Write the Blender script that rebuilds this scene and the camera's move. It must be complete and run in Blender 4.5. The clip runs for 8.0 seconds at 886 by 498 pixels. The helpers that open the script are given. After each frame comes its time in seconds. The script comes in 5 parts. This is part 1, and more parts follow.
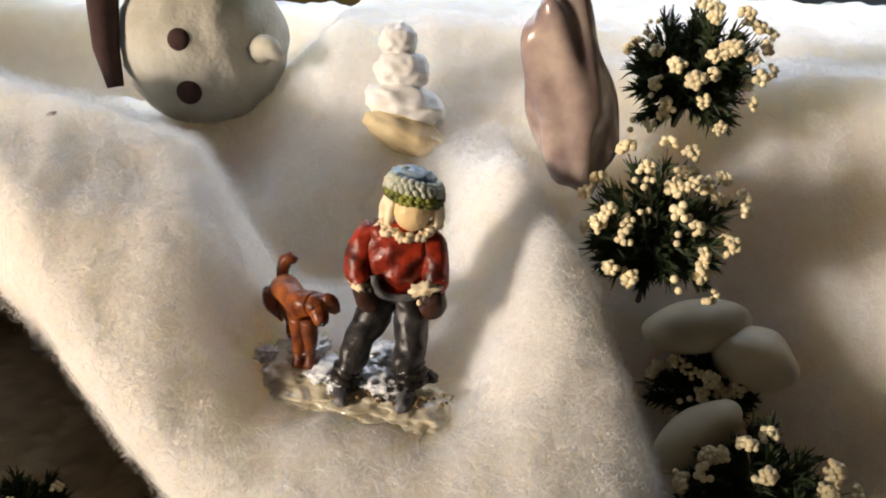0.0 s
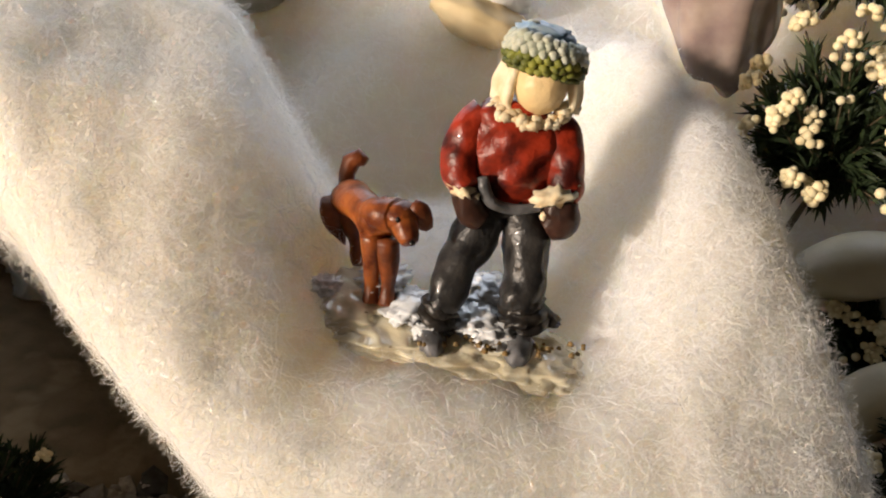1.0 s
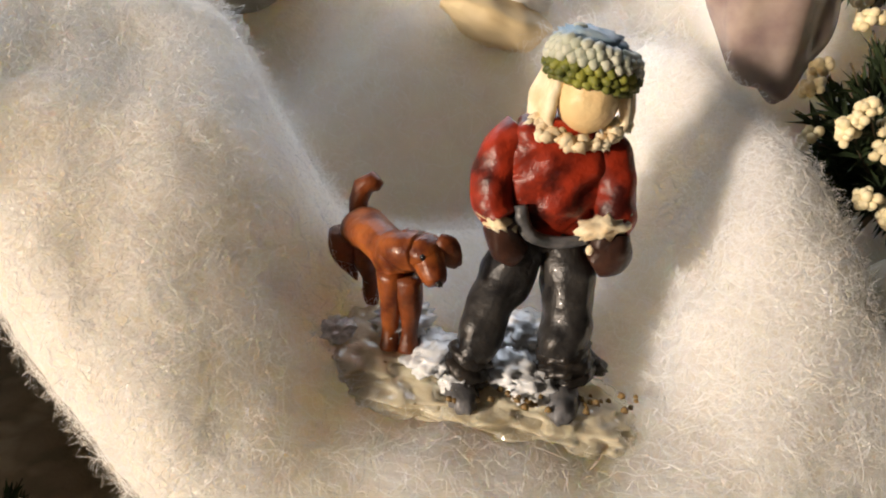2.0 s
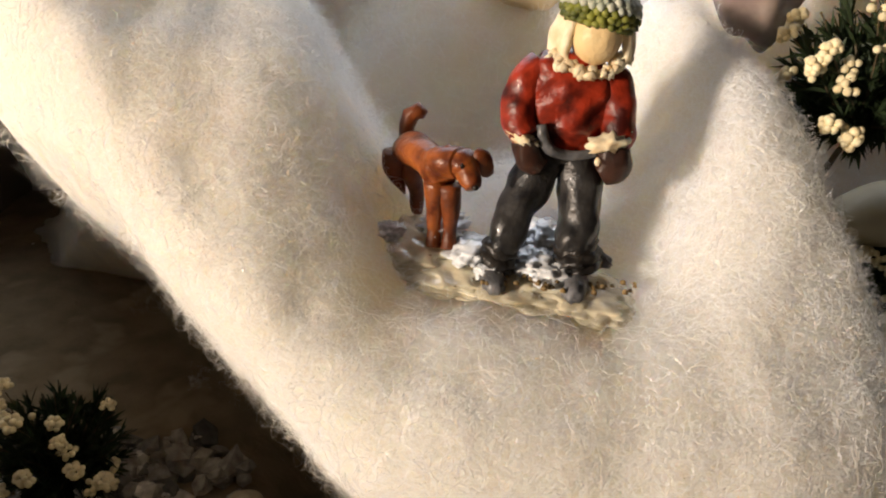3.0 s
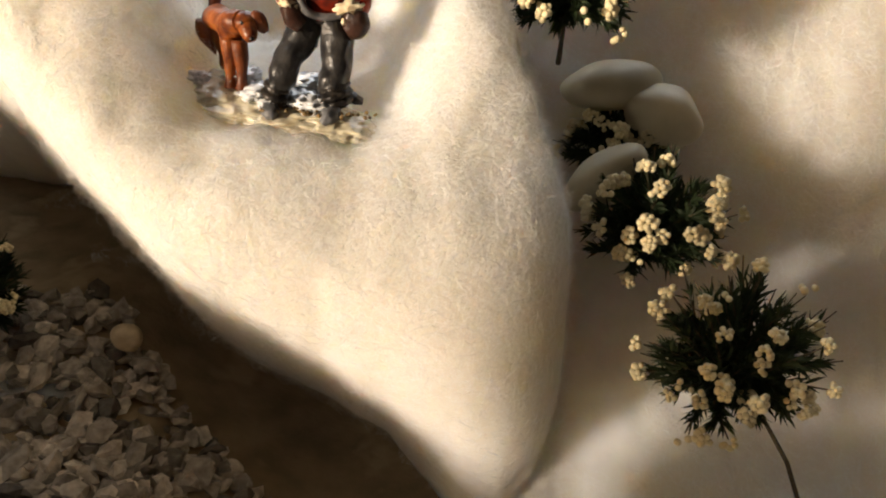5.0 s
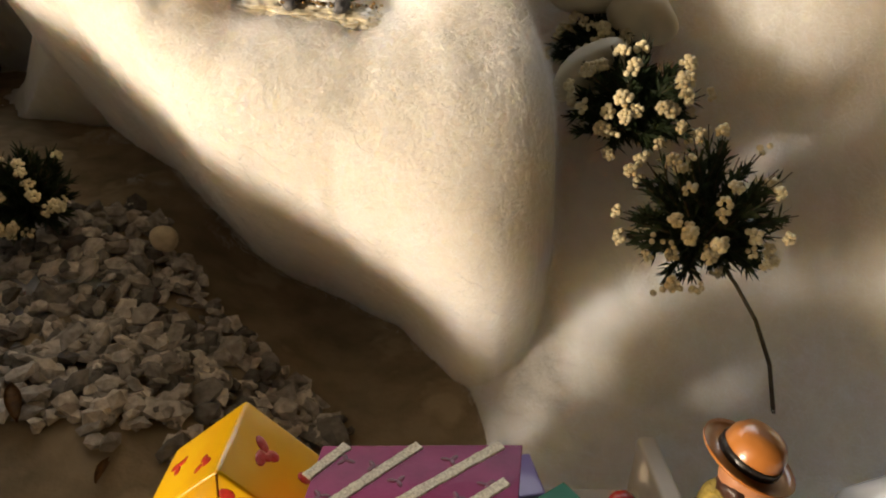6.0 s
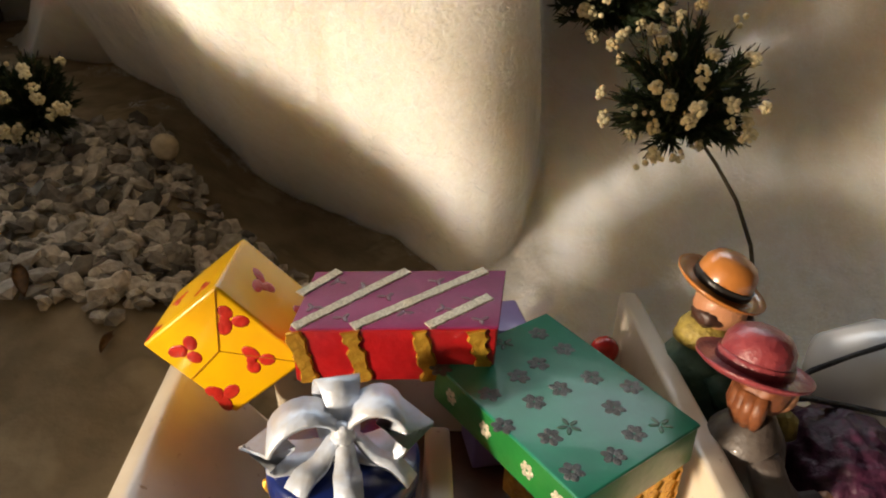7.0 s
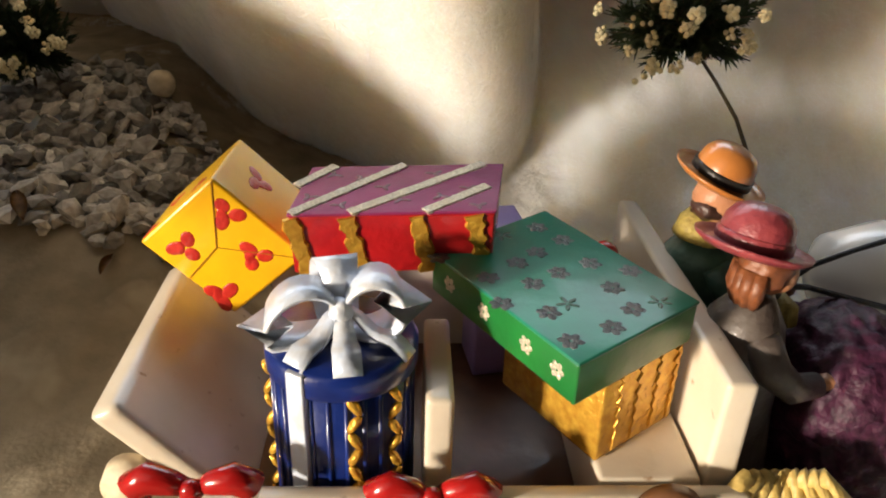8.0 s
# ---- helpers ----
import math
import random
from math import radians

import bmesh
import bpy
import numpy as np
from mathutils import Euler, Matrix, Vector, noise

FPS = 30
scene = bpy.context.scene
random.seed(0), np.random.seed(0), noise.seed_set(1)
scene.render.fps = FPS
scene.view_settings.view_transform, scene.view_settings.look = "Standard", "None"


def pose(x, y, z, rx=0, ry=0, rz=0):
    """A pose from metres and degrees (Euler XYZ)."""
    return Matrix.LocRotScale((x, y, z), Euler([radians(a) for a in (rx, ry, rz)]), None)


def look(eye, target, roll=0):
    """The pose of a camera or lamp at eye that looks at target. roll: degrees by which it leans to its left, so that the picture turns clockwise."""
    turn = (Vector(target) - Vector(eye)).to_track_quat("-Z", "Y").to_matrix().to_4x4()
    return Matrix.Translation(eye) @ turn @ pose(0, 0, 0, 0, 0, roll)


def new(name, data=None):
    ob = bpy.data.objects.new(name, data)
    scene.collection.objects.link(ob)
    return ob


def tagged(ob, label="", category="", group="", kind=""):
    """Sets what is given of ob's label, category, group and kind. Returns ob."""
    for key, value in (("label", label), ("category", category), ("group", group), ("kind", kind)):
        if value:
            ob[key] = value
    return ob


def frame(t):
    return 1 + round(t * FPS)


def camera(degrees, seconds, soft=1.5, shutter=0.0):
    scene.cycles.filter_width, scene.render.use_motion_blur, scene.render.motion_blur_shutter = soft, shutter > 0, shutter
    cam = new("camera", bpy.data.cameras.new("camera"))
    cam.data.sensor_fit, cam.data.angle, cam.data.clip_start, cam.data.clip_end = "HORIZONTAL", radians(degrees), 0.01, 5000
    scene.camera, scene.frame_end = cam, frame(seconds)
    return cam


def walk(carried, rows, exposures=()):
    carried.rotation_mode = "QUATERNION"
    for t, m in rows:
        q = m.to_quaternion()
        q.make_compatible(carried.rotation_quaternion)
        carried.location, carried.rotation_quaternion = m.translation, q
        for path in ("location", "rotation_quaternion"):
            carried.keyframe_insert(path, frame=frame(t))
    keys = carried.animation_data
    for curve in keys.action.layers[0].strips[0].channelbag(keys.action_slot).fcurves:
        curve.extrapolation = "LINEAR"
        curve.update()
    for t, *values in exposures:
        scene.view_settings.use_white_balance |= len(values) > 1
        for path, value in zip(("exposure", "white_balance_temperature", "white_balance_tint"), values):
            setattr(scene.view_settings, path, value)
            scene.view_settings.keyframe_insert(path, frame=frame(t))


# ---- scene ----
cam = camera(58.9, 8.0, soft=2.0)
METRES, EYE, TILT, LEAN, TURN = 0.27, 0.195, -20.0, -3.0, 0.0
ROWS = [
    (0.0, -0.0004, -0.0005, 0.0015, -0.06, -0.16, -0.02),
    (0.5, -0.0366, 0.0664, -0.0367, -0.10, -2.03, -0.27),
    (1.0, -0.0797, 0.1653, -0.0416, -0.73, -2.51, -1.04),
    (1.2, -0.0833, 0.1884, -0.0342, -0.69, -2.58, -0.84),
    (2.3, -0.1055, 0.2288, -0.0224, -1.75, -3.35, -0.23),
    (2.5, -0.1081, 0.2065, -0.0312, -1.42, -4.01, -0.43),
    (3.0, -0.1136, 0.1351, -0.0594, -0.45, -4.23, -0.35),
    (3.5, -0.0937, 0.0575, -0.0806, -0.95, -4.58, -0.83),
    (4.0, -0.0429, -0.0036, -0.0904, -1.95, -4.72, -1.02),
    (4.5, -0.0000, -0.0237, -0.1053, -2.44, -4.91, -0.95),
    (4.7, 0.0143, -0.0339, -0.1273, -2.98, -5.49, -0.62),
    (5.8, 0.0468, -0.1437, -0.2273, -1.82, -6.65, 0.51),
    (6.0, 0.0419, -0.1634, -0.2594, -1.69, -6.76, 0.69),
    (6.5, 0.0412, -0.1935, -0.3245, -1.73, -6.62, 0.71),
    (7.0, 0.0505, -0.2076, -0.3780, -1.59, -6.98, 1.11),
    (7.5, 0.0658, -0.2090, -0.4169, -1.63, -7.59, 1.41),
    (8.0, 0.0521, -0.2141, -0.4469, -1.51, -8.06, 1.82),
]
walk(cam, [(t, pose(0, 0, EYE, TILT, LEAN, TURN) @ pose(METRES * x, METRES * y, METRES * z, 90 + pitch, roll, yaw)) for t, x, y, z, yaw, pitch, roll in ROWS],
     ((0.0, -0.2, 6300, 15), (1.0, -0.1, 6400, 15), (2.5, -0.2, 6400, 15), (3.5, 0.0, 6500, 15), (4.5, 0.20, 6800, 14), (6.0, 0.25, 7000, 13), (7.0, 0.40, 6800, 12), (8.0, 0.65, 6400, 11)))

# world, sun and exposure
SUN = Vector((-0.84, -0.54, 0.10)).normalized()
world = bpy.data.worlds.new("sky")
scene.world = world
world.use_nodes = True
wn = world.node_tree
sky = wn.nodes.new("ShaderNodeTexSky")
sky.sky_type = "NISHITA"
sky.sun_disc = False
sky.sun_elevation = math.asin(SUN.z)
sky.sun_rotation = math.atan2(SUN.x, SUN.y)
wn.links.new(sky.outputs[0], wn.nodes["Background"].inputs[0])
wn.nodes["Background"].inputs[1].default_value = 0.095
sun = new("sun", bpy.data.lights.new("sun", "SUN"))
sun.data.energy, sun.data.angle, sun.data.color = 4.6, radians(5.5), (1.0, 0.87, 0.70)
sun.matrix_world = look(SUN, (0, 0, 0))
# added unseen lamp behind, standing in for the sky's cool light on the tops
back_fill = new("fill_lamp", bpy.data.lights.new("fill_lamp", "AREA"))
back_fill.data.shape, back_fill.data.size, back_fill.data.size_y = "RECTANGLE", 0.70, 0.30
back_fill.data.energy, back_fill.data.color = 2.0, (0.84, 0.92, 1.0)
back_fill.matrix_world = look(Vector((0.0, 0.43, 0.37)), (0.0, 0.16, 0.10))
# added soft fill lamp at the west, lifting the darks of hollow and bowl
west_fill = new("fill_lamp", bpy.data.lights.new("fill_lamp", "AREA"))
west_fill.data.shape, west_fill.data.size, west_fill.data.size_y = "RECTANGLE", 0.80, 0.60
west_fill.data.energy, west_fill.data.color = 0.32, (1.0, 0.90, 0.76)
west_fill.matrix_world = look(Vector((-0.44, -0.30, 0.38)), (0.0, 0.14, 0.10))

# tools; lengths below are in centimetres and turned into metres here
CM = 0.01


def c3(x, y, z):
    return Vector((x * CM, y * CM, z * CM))


def mesh_of(name, bm, materials, smooth=True):
    data = bpy.data.meshes.new(name)
    bm.normal_update()
    bm.to_mesh(data)
    bm.free()
    for m in materials if isinstance(materials, (list, tuple)) else [materials]:
        data.materials.append(m)
    if smooth:
        data.polygons.foreach_set("use_smooth", [True] * len(data.polygons))
    return data


def thing(name, label, category, base=(0, 0, 0), group="", kind=""):
    """An empty at a thing's base, in centimetres."""
    ob = new(name)
    ob.empty_display_size = 0.005
    ob.location = c3(*base)
    return tagged(ob, label, category, group, kind)


def part(name, bm, materials, parent=None, label="", smooth=True, kind=""):
    """One mesh object under a thing or part; its points are given in world places."""
    ob = new(name, mesh_of(name, bm, materials, smooth))
    if parent:
        ob.parent = parent
        up = parent
        shift = Vector((0, 0, 0))
        while up:
            shift += up.location
            up = up.parent
        ob.matrix_parent_inverse = Matrix.Translation(-shift)
    return tagged(ob, label, "", "", kind)


def blob(bm, centre, radii, turn=(0, 0, 0), mat=0, cuts=2, rough=0.0, freq=3.0):
    """A rounded lump, roughened by noise; centimetres."""
    made = bmesh.ops.create_icosphere(bm, subdivisions=cuts, radius=1.0)["verts"]
    m = Euler([radians(a) for a in turn]).to_matrix()
    mid = c3(*centre)
    for v in made:
        k = 1 + rough * noise.noise(v.co * freq + mid * 70)
        v.co = mid + m @ Vector((v.co.x * radii[0] * CM * k, v.co.y * radii[1] * CM * k, v.co.z * radii[2] * CM * k))
    for f in {f for v in made for f in v.link_faces}:
        f.material_index = mat
    return made


def tube(bm, path, radii, mat=0, sides=10, rough=0.0, freq=3.0, flat=1.0, cap=True, fine=1):
    """A lofted limb along a path; radii are numbers or (wide, deep) pairs; centimetres."""
    pts = [c3(*p) for p in path]
    radii = [q if isinstance(q, (tuple, list)) else (q, q * flat) for q in radii]
    if fine > 1:
        def spline(v, i, u):
            a, b, c, d = v[max(i - 1, 0)], v[i], v[i + 1], v[min(i + 2, len(v) - 1)]
            return b + (c - a) * (0.5 * u) + (a * 2 - b * 5 + c * 4 - d) * (0.5 * u * u) + (b * 3 - c * 3 + d - a) * (0.5 * u ** 3)
        wide = [Vector(q) for q in radii]
        spots = [(i, k / fine) for i in range(len(pts) - 1) for k in range(fine)] + [(len(pts) - 2, 1.0)]
        pts, radii = [spline(pts, i, u) for i, u in spots], [tuple(spline(wide, i, u)) for i, u in spots]
    rings = []
    side = None
    for i, p in enumerate(pts):
        way = (pts[min(i + 1, len(pts) - 1)] - pts[max(i - 1, 0)]).normalized()
        if side is None:
            side = Vector((1, 0, 0)) if abs(way.x) < 0.9 else Vector((0, 1, 0))
        side = (side - way * side.dot(way)).normalized()
        other = way.cross(side)
        r = radii[i]
        ring = []
        for k in range(sides):
            a = 2 * math.pi * k / sides
            off = side * math.cos(a) * r[0] * CM + other * math.sin(a) * r[1] * CM
            n = 1 + rough * noise.noise((p + off) * 100 * freq / 3)
            ring.append(bm.verts.new(p + off * n))
        rings.append(ring)
    faces = []
    for a, b in zip(rings, rings[1:]):
        for k in range(sides):
            faces.append(bm.faces.new((a[k], a[(k + 1) % sides], b[(k + 1) % sides], b[k])))
    if cap:
        faces.append(bm.faces.new(rings[0][::-1]))
        faces.append(bm.faces.new(rings[-1]))
    for f in faces:
        f.material_index = mat
    return rings


def solid(bm, corners, mat=0, bevel=0.0, segments=2):
    """A six-sided block from its eight corners (bottom four, then top four, in order round); centimetres."""
    vs = [bm.verts.new(c3(*c)) for c in corners]
    idx = ((3, 2, 1, 0), (4, 5, 6, 7), (0, 1, 5, 4), (1, 2, 6, 5), (2, 3, 7, 6), (3, 0, 4, 7))
    faces = [bm.faces.new([vs[i] for i in f]) for f in idx]
    bmesh.ops.recalc_face_normals(bm, faces=faces)
    for f in faces:
        f.material_index = mat
    if bevel:
        edges = list({e for f in faces for e in f.edges})
        bmesh.ops.bevel(bm, geom=edges, offset=bevel * CM, segments=segments, affect="EDGES", profile=0.6, material=mat)
    return faces


def box(bm, o, e1, e2, e3, mat=0, bevel=0.0, segments=2):
    """A block from a corner and its three edges; centimetres."""
    o, e1, e2, e3 = (Vector(v) for v in (o, e1, e2, e3))
    return solid(bm, [o, o + e1, o + e1 + e2, o + e2, o + e3, o + e1 + e3, o + e1 + e2 + e3, o + e2 + e3], mat, bevel, segments)


def sstep(a, b, t):
    u = np.clip((t - a) / (b - a), 0, 1)
    return u * u * (3 - 2 * u)


# procedural materials
def material(name, colour, roughness=0.6, second=None, scale=8.0, mix=0.5, bump=0.0, bump_scale=40.0, metal=0.0,
             sheen=0.0, translucent=0.0, coat=0.0, vary=0.0, subsurface=0.0, depth=0.05, specular=0.5, fine=None):
    m = bpy.data.materials.new(name)
    m.use_nodes = True
    nt = m.node_tree
    bsdf = nt.nodes["Principled BSDF"]
    bsdf.inputs["Roughness"].default_value = roughness
    bsdf.inputs["Metallic"].default_value = metal
    bsdf.inputs["Coat Weight"].default_value = coat
    bsdf.inputs["Sheen Weight"].default_value = sheen
    bsdf.inputs["Specular IOR Level"].default_value = specular
    bsdf.inputs["Subsurface Weight"].default_value = subsurface
    bsdf.inputs["Subsurface Radius"].default_value = (depth, depth * 0.84, depth * 0.6)
    bsdf.inputs["Subsurface Scale"].default_value = 1.0
    co = nt.nodes.new("ShaderNodeTexCoord")
    n1 = nt.nodes.new("ShaderNodeTexNoise")
    n1.inputs["Scale"].default_value = scale * 100 / 8
    n1.inputs["Detail"].default_value = 6
    nt.links.new(co.outputs["Object"], n1.inputs["Vector"])
    ramp = nt.nodes.new("ShaderNodeMapRange")
    ramp.inputs["From Min"].default_value, ramp.inputs["From Max"].default_value = 0.35, 0.65
    ramp.inputs["To Max"].default_value = mix
    nt.links.new(n1.outputs["Fac"], ramp.inputs["Value"])
    mixer = nt.nodes.new("ShaderNodeMix")
    mixer.data_type = "RGBA"
    mixer.inputs[6].default_value = (*colour, 1)
    mixer.inputs[7].default_value = (*(second or [c * 0.7 for c in colour]), 1)
    nt.links.new(ramp.outputs[0], mixer.inputs[0])
    last = mixer.outputs[2]
    if fine:
        n3 = nt.nodes.new("ShaderNodeTexNoise")
        n3.inputs["Scale"].default_value = fine[1]
        n3.inputs["Detail"].default_value = 3
        nt.links.new(co.outputs["Object"], n3.inputs["Vector"])
        r3 = nt.nodes.new("ShaderNodeMapRange")
        r3.inputs["From Min"].default_value, r3.inputs["From Max"].default_value = fine[2], fine[2] + 0.08
        nt.links.new(n3.outputs["Fac"], r3.inputs["Value"])
        m3 = nt.nodes.new("ShaderNodeMix")
        m3.data_type = "RGBA"
        m3.inputs[7].default_value = (*fine[0], 1)
        nt.links.new(r3.outputs[0], m3.inputs[0])
        nt.links.new(last, m3.inputs[6])
        last = m3.outputs[2]
    if vary:
        info = nt.nodes.new("ShaderNodeObjectInfo")
        hsv = nt.nodes.new("ShaderNodeHueSaturation")
        r2 = nt.nodes.new("ShaderNodeMapRange")
        r2.inputs["To Min"].default_value, r2.inputs["To Max"].default_value = 1 - vary, 1 + vary
        nt.links.new(info.outputs["Random"], r2.inputs["Value"])
        nt.links.new(r2.outputs[0], hsv.inputs["Value"])
        nt.links.new(last, hsv.inputs["Color"])
        last = hsv.outputs[0]
    nt.links.new(last, bsdf.inputs["Base Color"])
    if bump:
        n2 = nt.nodes.new("ShaderNodeTexNoise")
        n2.inputs["Scale"].default_value = bump_scale * 100 / 8
        n2.inputs["Detail"].default_value = 5
        nt.links.new(co.outputs["Object"], n2.inputs["Vector"])
        b = nt.nodes.new("ShaderNodeBump")
        b.inputs["Strength"].default_value = bump
        b.inputs["Distance"].default_value = 0.0005
        nt.links.new(n2.outputs["Fac"], b.inputs["Height"])
        nt.links.new(b.outputs[0], bsdf.inputs["Normal"])
    if translucent:
        tr = nt.nodes.new("ShaderNodeBsdfTranslucent")
        nt.links.new(last, tr.inputs["Color"])
        mx = nt.nodes.new("ShaderNodeMixShader")
        mx.inputs[0].default_value = translucent
        nt.links.new(bsdf.outputs[0], mx.inputs[1])
        nt.links.new(tr.outputs[0], mx.inputs[2])
        nt.links.new(mx.outputs[0], nt.nodes["Material Output"].inputs["Surface"])
    return m


COTTON = material("cotton_wool", (0.86, 0.82, 0.74), 0.9, (0.79, 0.745, 0.66), 14, 0.6, 0.5, 60, sheen=0.1, specular=0.15, subsurface=1.0)
FIBRE = material("cotton_fibre", (0.97, 0.965, 0.95), 0.25, (0.93, 0.92, 0.89), 30, 0.6, translucent=0.3)
ROAD = material("matted_felt", (0.30, 0.235, 0.15), 0.95, (0.18, 0.14, 0.085), 6, 0.8, 0.8, 40, specular=0.2, fine=((0.36, 0.29, 0.19), 38, 0.56))
GREEN = material("dark_leaf", (0.030, 0.050, 0.016), 0.6, (0.012, 0.022, 0.008), 40, 0.8, translucent=0.15)
STEM = material("twig", (0.10, 0.075, 0.040), 0.7, (0.05, 0.04, 0.02), 40, 0.8, 0.5, 80)
BERRY = material("cream_berry", (0.80, 0.72, 0.48), 0.6, (0.62, 0.50, 0.26), 60, 0.8, 0.3, 120, vary=0.15)
PEBBLE = material("cream_pebble", (0.76, 0.64, 0.44), 0.6, (0.45, 0.34, 0.20), 20, 0.7, 0.3, 60)
WHITE_STONE = material("white_pebble", (0.66, 0.59, 0.43), 0.45, (0.52, 0.45, 0.30), 8, 0.7, 0.2, 30, subsurface=0.3, depth=0.004)
ROCK = material("brown_rock", (0.46, 0.37, 0.31), 0.24, (0.24, 0.17, 0.17), 9, 0.9, 0.8, 9, coat=0.5, subsurface=0.15, depth=0.004)

# the snowy hill of cotton wool: a sheet draped over steps, whose front hangs over a hollow
def low_ground(x, y):
    z = -2.6 + 2.3 * sstep(4, 13, y) * sstep(2, -8, x) + 1.5 * sstep(8, 15, y) * sstep(-2, 6, x)
    return z + 1.5 * sstep(13, 21, y) * sstep(-4, -9, x)


def undercut(x, z):
    """How far the sheet draws back below its hem, which falls from the left to the right."""
    lip = np.clip(np.minimum(8.5 - 0.75 * x, np.maximum(5.8 - 0.75 * x, 8.8)), -1.0, 12.0)
    hem = np.clip(5.8 - 0.75 * x, -1.0, 12.0)
    return 0.34 * np.maximum(lip - z, 0) ** 1.17 + 0.60 * np.maximum(hem - z, 0) * sstep(4.5, 1.0, x)


def low_sheet(x, v):
    return low_ground(x, v + undercut(x, -0.6))


def front_line(x):
    return 10.6 + np.where(x < 0.0, 0.055, 0.006) * x ** 2 + 0.00007 * np.maximum(x, 0) ** 6


def hill_height(x, v):
    low = low_sheet(x, v)
    # the front step, on whose shelf the figurine stands
    edge = 7.4 - 0.42 * np.clip(v - 12.5, -2, 6)
    a, b = v - front_line(x), (edge - x) * 0.42
    inside = -0.35 * np.logaddexp(-np.clip(a, -20, 20) / 0.35, -np.clip(b, -20, 20) / 0.35)
    top = 9.3 + 1.10 * (v - 11.8)
    top = np.where(top > 14.0, 14.0 + (top - 14.0) * 0.5, top)
    top = np.minimum(top, 15.6 - 0.35 * (v - 18.0) + 0.28 * np.clip(-6.5 - x, 0, 8))
    mid = -1.2 - 0.4 * np.maximum(v - 16.5, 0)
    bowl = sstep(12.2, 16.0, v) * 2.7 + sstep(15.5, 19.5, v) * 1.3
    top = top - bowl * np.exp(-(np.abs((x - mid) / 3.0) ** 4)) * (1 - 0.5 * sstep(19, 24, v))
    t = np.clip(inside / 1.6, 0, 1)
    z1 = low + (top - low) * (1 - (1 - t) ** 3)
    # the valley wall beyond the trees
    q = np.maximum(v - 6.4, 0)
    z2 = -2.5 + 0.083 * q ** 2
    z2 = np.where(z2 > 11.0, 11.0 + (z2 - 11.0) * 0.62, z2) + 0.10 * np.maximum(x - 11, 0)
    z2 = z2 - 30 * sstep(4.5, -1.5, x)
    # the snowfield behind
    z3 = 13.2 + 0.75 * (v - 21) - 14 * sstep(21.5, 18.5, v) - 0.05 * np.maximum(np.abs(x - 4) - 8, 0) ** 2
    z3 = np.minimum(z3, 17.6 + 0.05 * (v - 26)) - 2.6 * sstep(-2.5, -6.5, x) - 2.2 * sstep(-8, -12, x) * sstep(24, 30, v) - 0.30 * np.maximum(v - 33, 0) * sstep(0, -8, x)
    z2 = np.maximum(np.minimum(z2, 17.0), z3)
    # the sheets flow into one another
    k = 1.0
    z = k * np.logaddexp(np.maximum(z1, low) / k, np.maximum(z2, -40) / k)
    return z


CLUMPS = [(r.uniform(0, 6.283), r.uniform(0.4, 1.3), r.uniform(0, 6.283)) for r in [random.Random(41)] for k in range(28)]


def wool(x, y):
    """Fluffy unevenness of the wool, in centimetres: broad folds and small matted clumps."""
    z = (0.16 * np.sin(1.1 * x + 0.7 * y) * np.sin(0.9 * y - 0.5 * x + 1)
         + 0.06 * np.sin(2.7 * x - 1.9 * y + 2) * np.sin(2.2 * y + 1.3 * x))
    for turn, length, phase in CLUMPS:
        z = z + 0.0085 * length * np.sin((x * math.cos(turn) + y * math.sin(turn)) * 6.283 / length + phase)
    return z


def sheet(x, v):
    """The place of the wool's surface over a point of the flat sheet; centimetres."""
    z = hill_height(x, v)
    return np.stack([x, v + undercut(x, z), z + wool(x, v)], -1)


def hill(x0, x1, y0, y1, step):
    xs, ys = np.arange(x0, x1 + step / 2, step), np.arange(y0, y1 + step / 2, step)
    gx, gy = np.meshgrid(xs, ys)
    co = sheet(gx, gy).reshape(-1, 3) * CM
    n, m = len(ys), len(xs)
    i = np.arange(n * m).reshape(n, m)
    quads = np.stack([i[:-1, :-1], i[:-1, 1:], i[1:, 1:], i[1:, :-1]], -1).reshape(-1, 4)
    data = bpy.data.meshes.new("ground")
    data.from_pydata(co.tolist(), [], quads.tolist())
    data.materials.append(COTTON)
    data.polygons.foreach_set("use_smooth", [True] * len(data.polygons))
    return tagged(new("ground", data), "white cotton wool snow draped over steps into a hill", "snow", kind="structure")


ground = hill(-24, 26, -18, 44, 0.12)


# the trodden road of matted felt that lies on the low ground
def road(x0, x1, y0, y1, step):
    gx, gy = np.meshgrid(np.arange(x0, x1, step), np.arange(y0, y1, step))
    gz = low_ground(gx, gy) + 0.34 + 0.05 * np.sin(1.9 * gx + 0.6 * gy) * np.sin(1.4 * gy) + 0.03 * np.sin(4.1 * gx - 2.2 * gy)
    edge = np.minimum(gx - 5.0 - 0.6 * np.sin(gy * 1.3), gy - 11.5 - 0.5 * np.sin(gx * 1.1) - 0.25 * np.sin(gx * 3.3 + 1) - 0.12 * np.sin(gx * 9.7))
    gz = gz - 0.55 * sstep(-0.8, 1.4, edge)
    n, m = gx.shape
    i = np.arange(n * m).reshape(n, m)
    quads = np.stack([i[:-1, :-1], i[:-1, 1:], i[1:, 1:], i[1:, :-1]], -1).reshape(-1, 4)
    quads = quads[edge.reshape(-1)[quads[:, 0]] < 1.3]
    data = bpy.data.meshes.new("road")
    data.from_pydata((np.stack([gx, gy, gz], -1).reshape(-1, 3) * CM).tolist(), [], quads.tolist())
    data.materials.append(ROAD)
    data.polygons.foreach_set("use_smooth", [True] * len(data.polygons))
    return tagged(new("road", data), "brown matted felt road with pale fluff", "road", kind="structure")


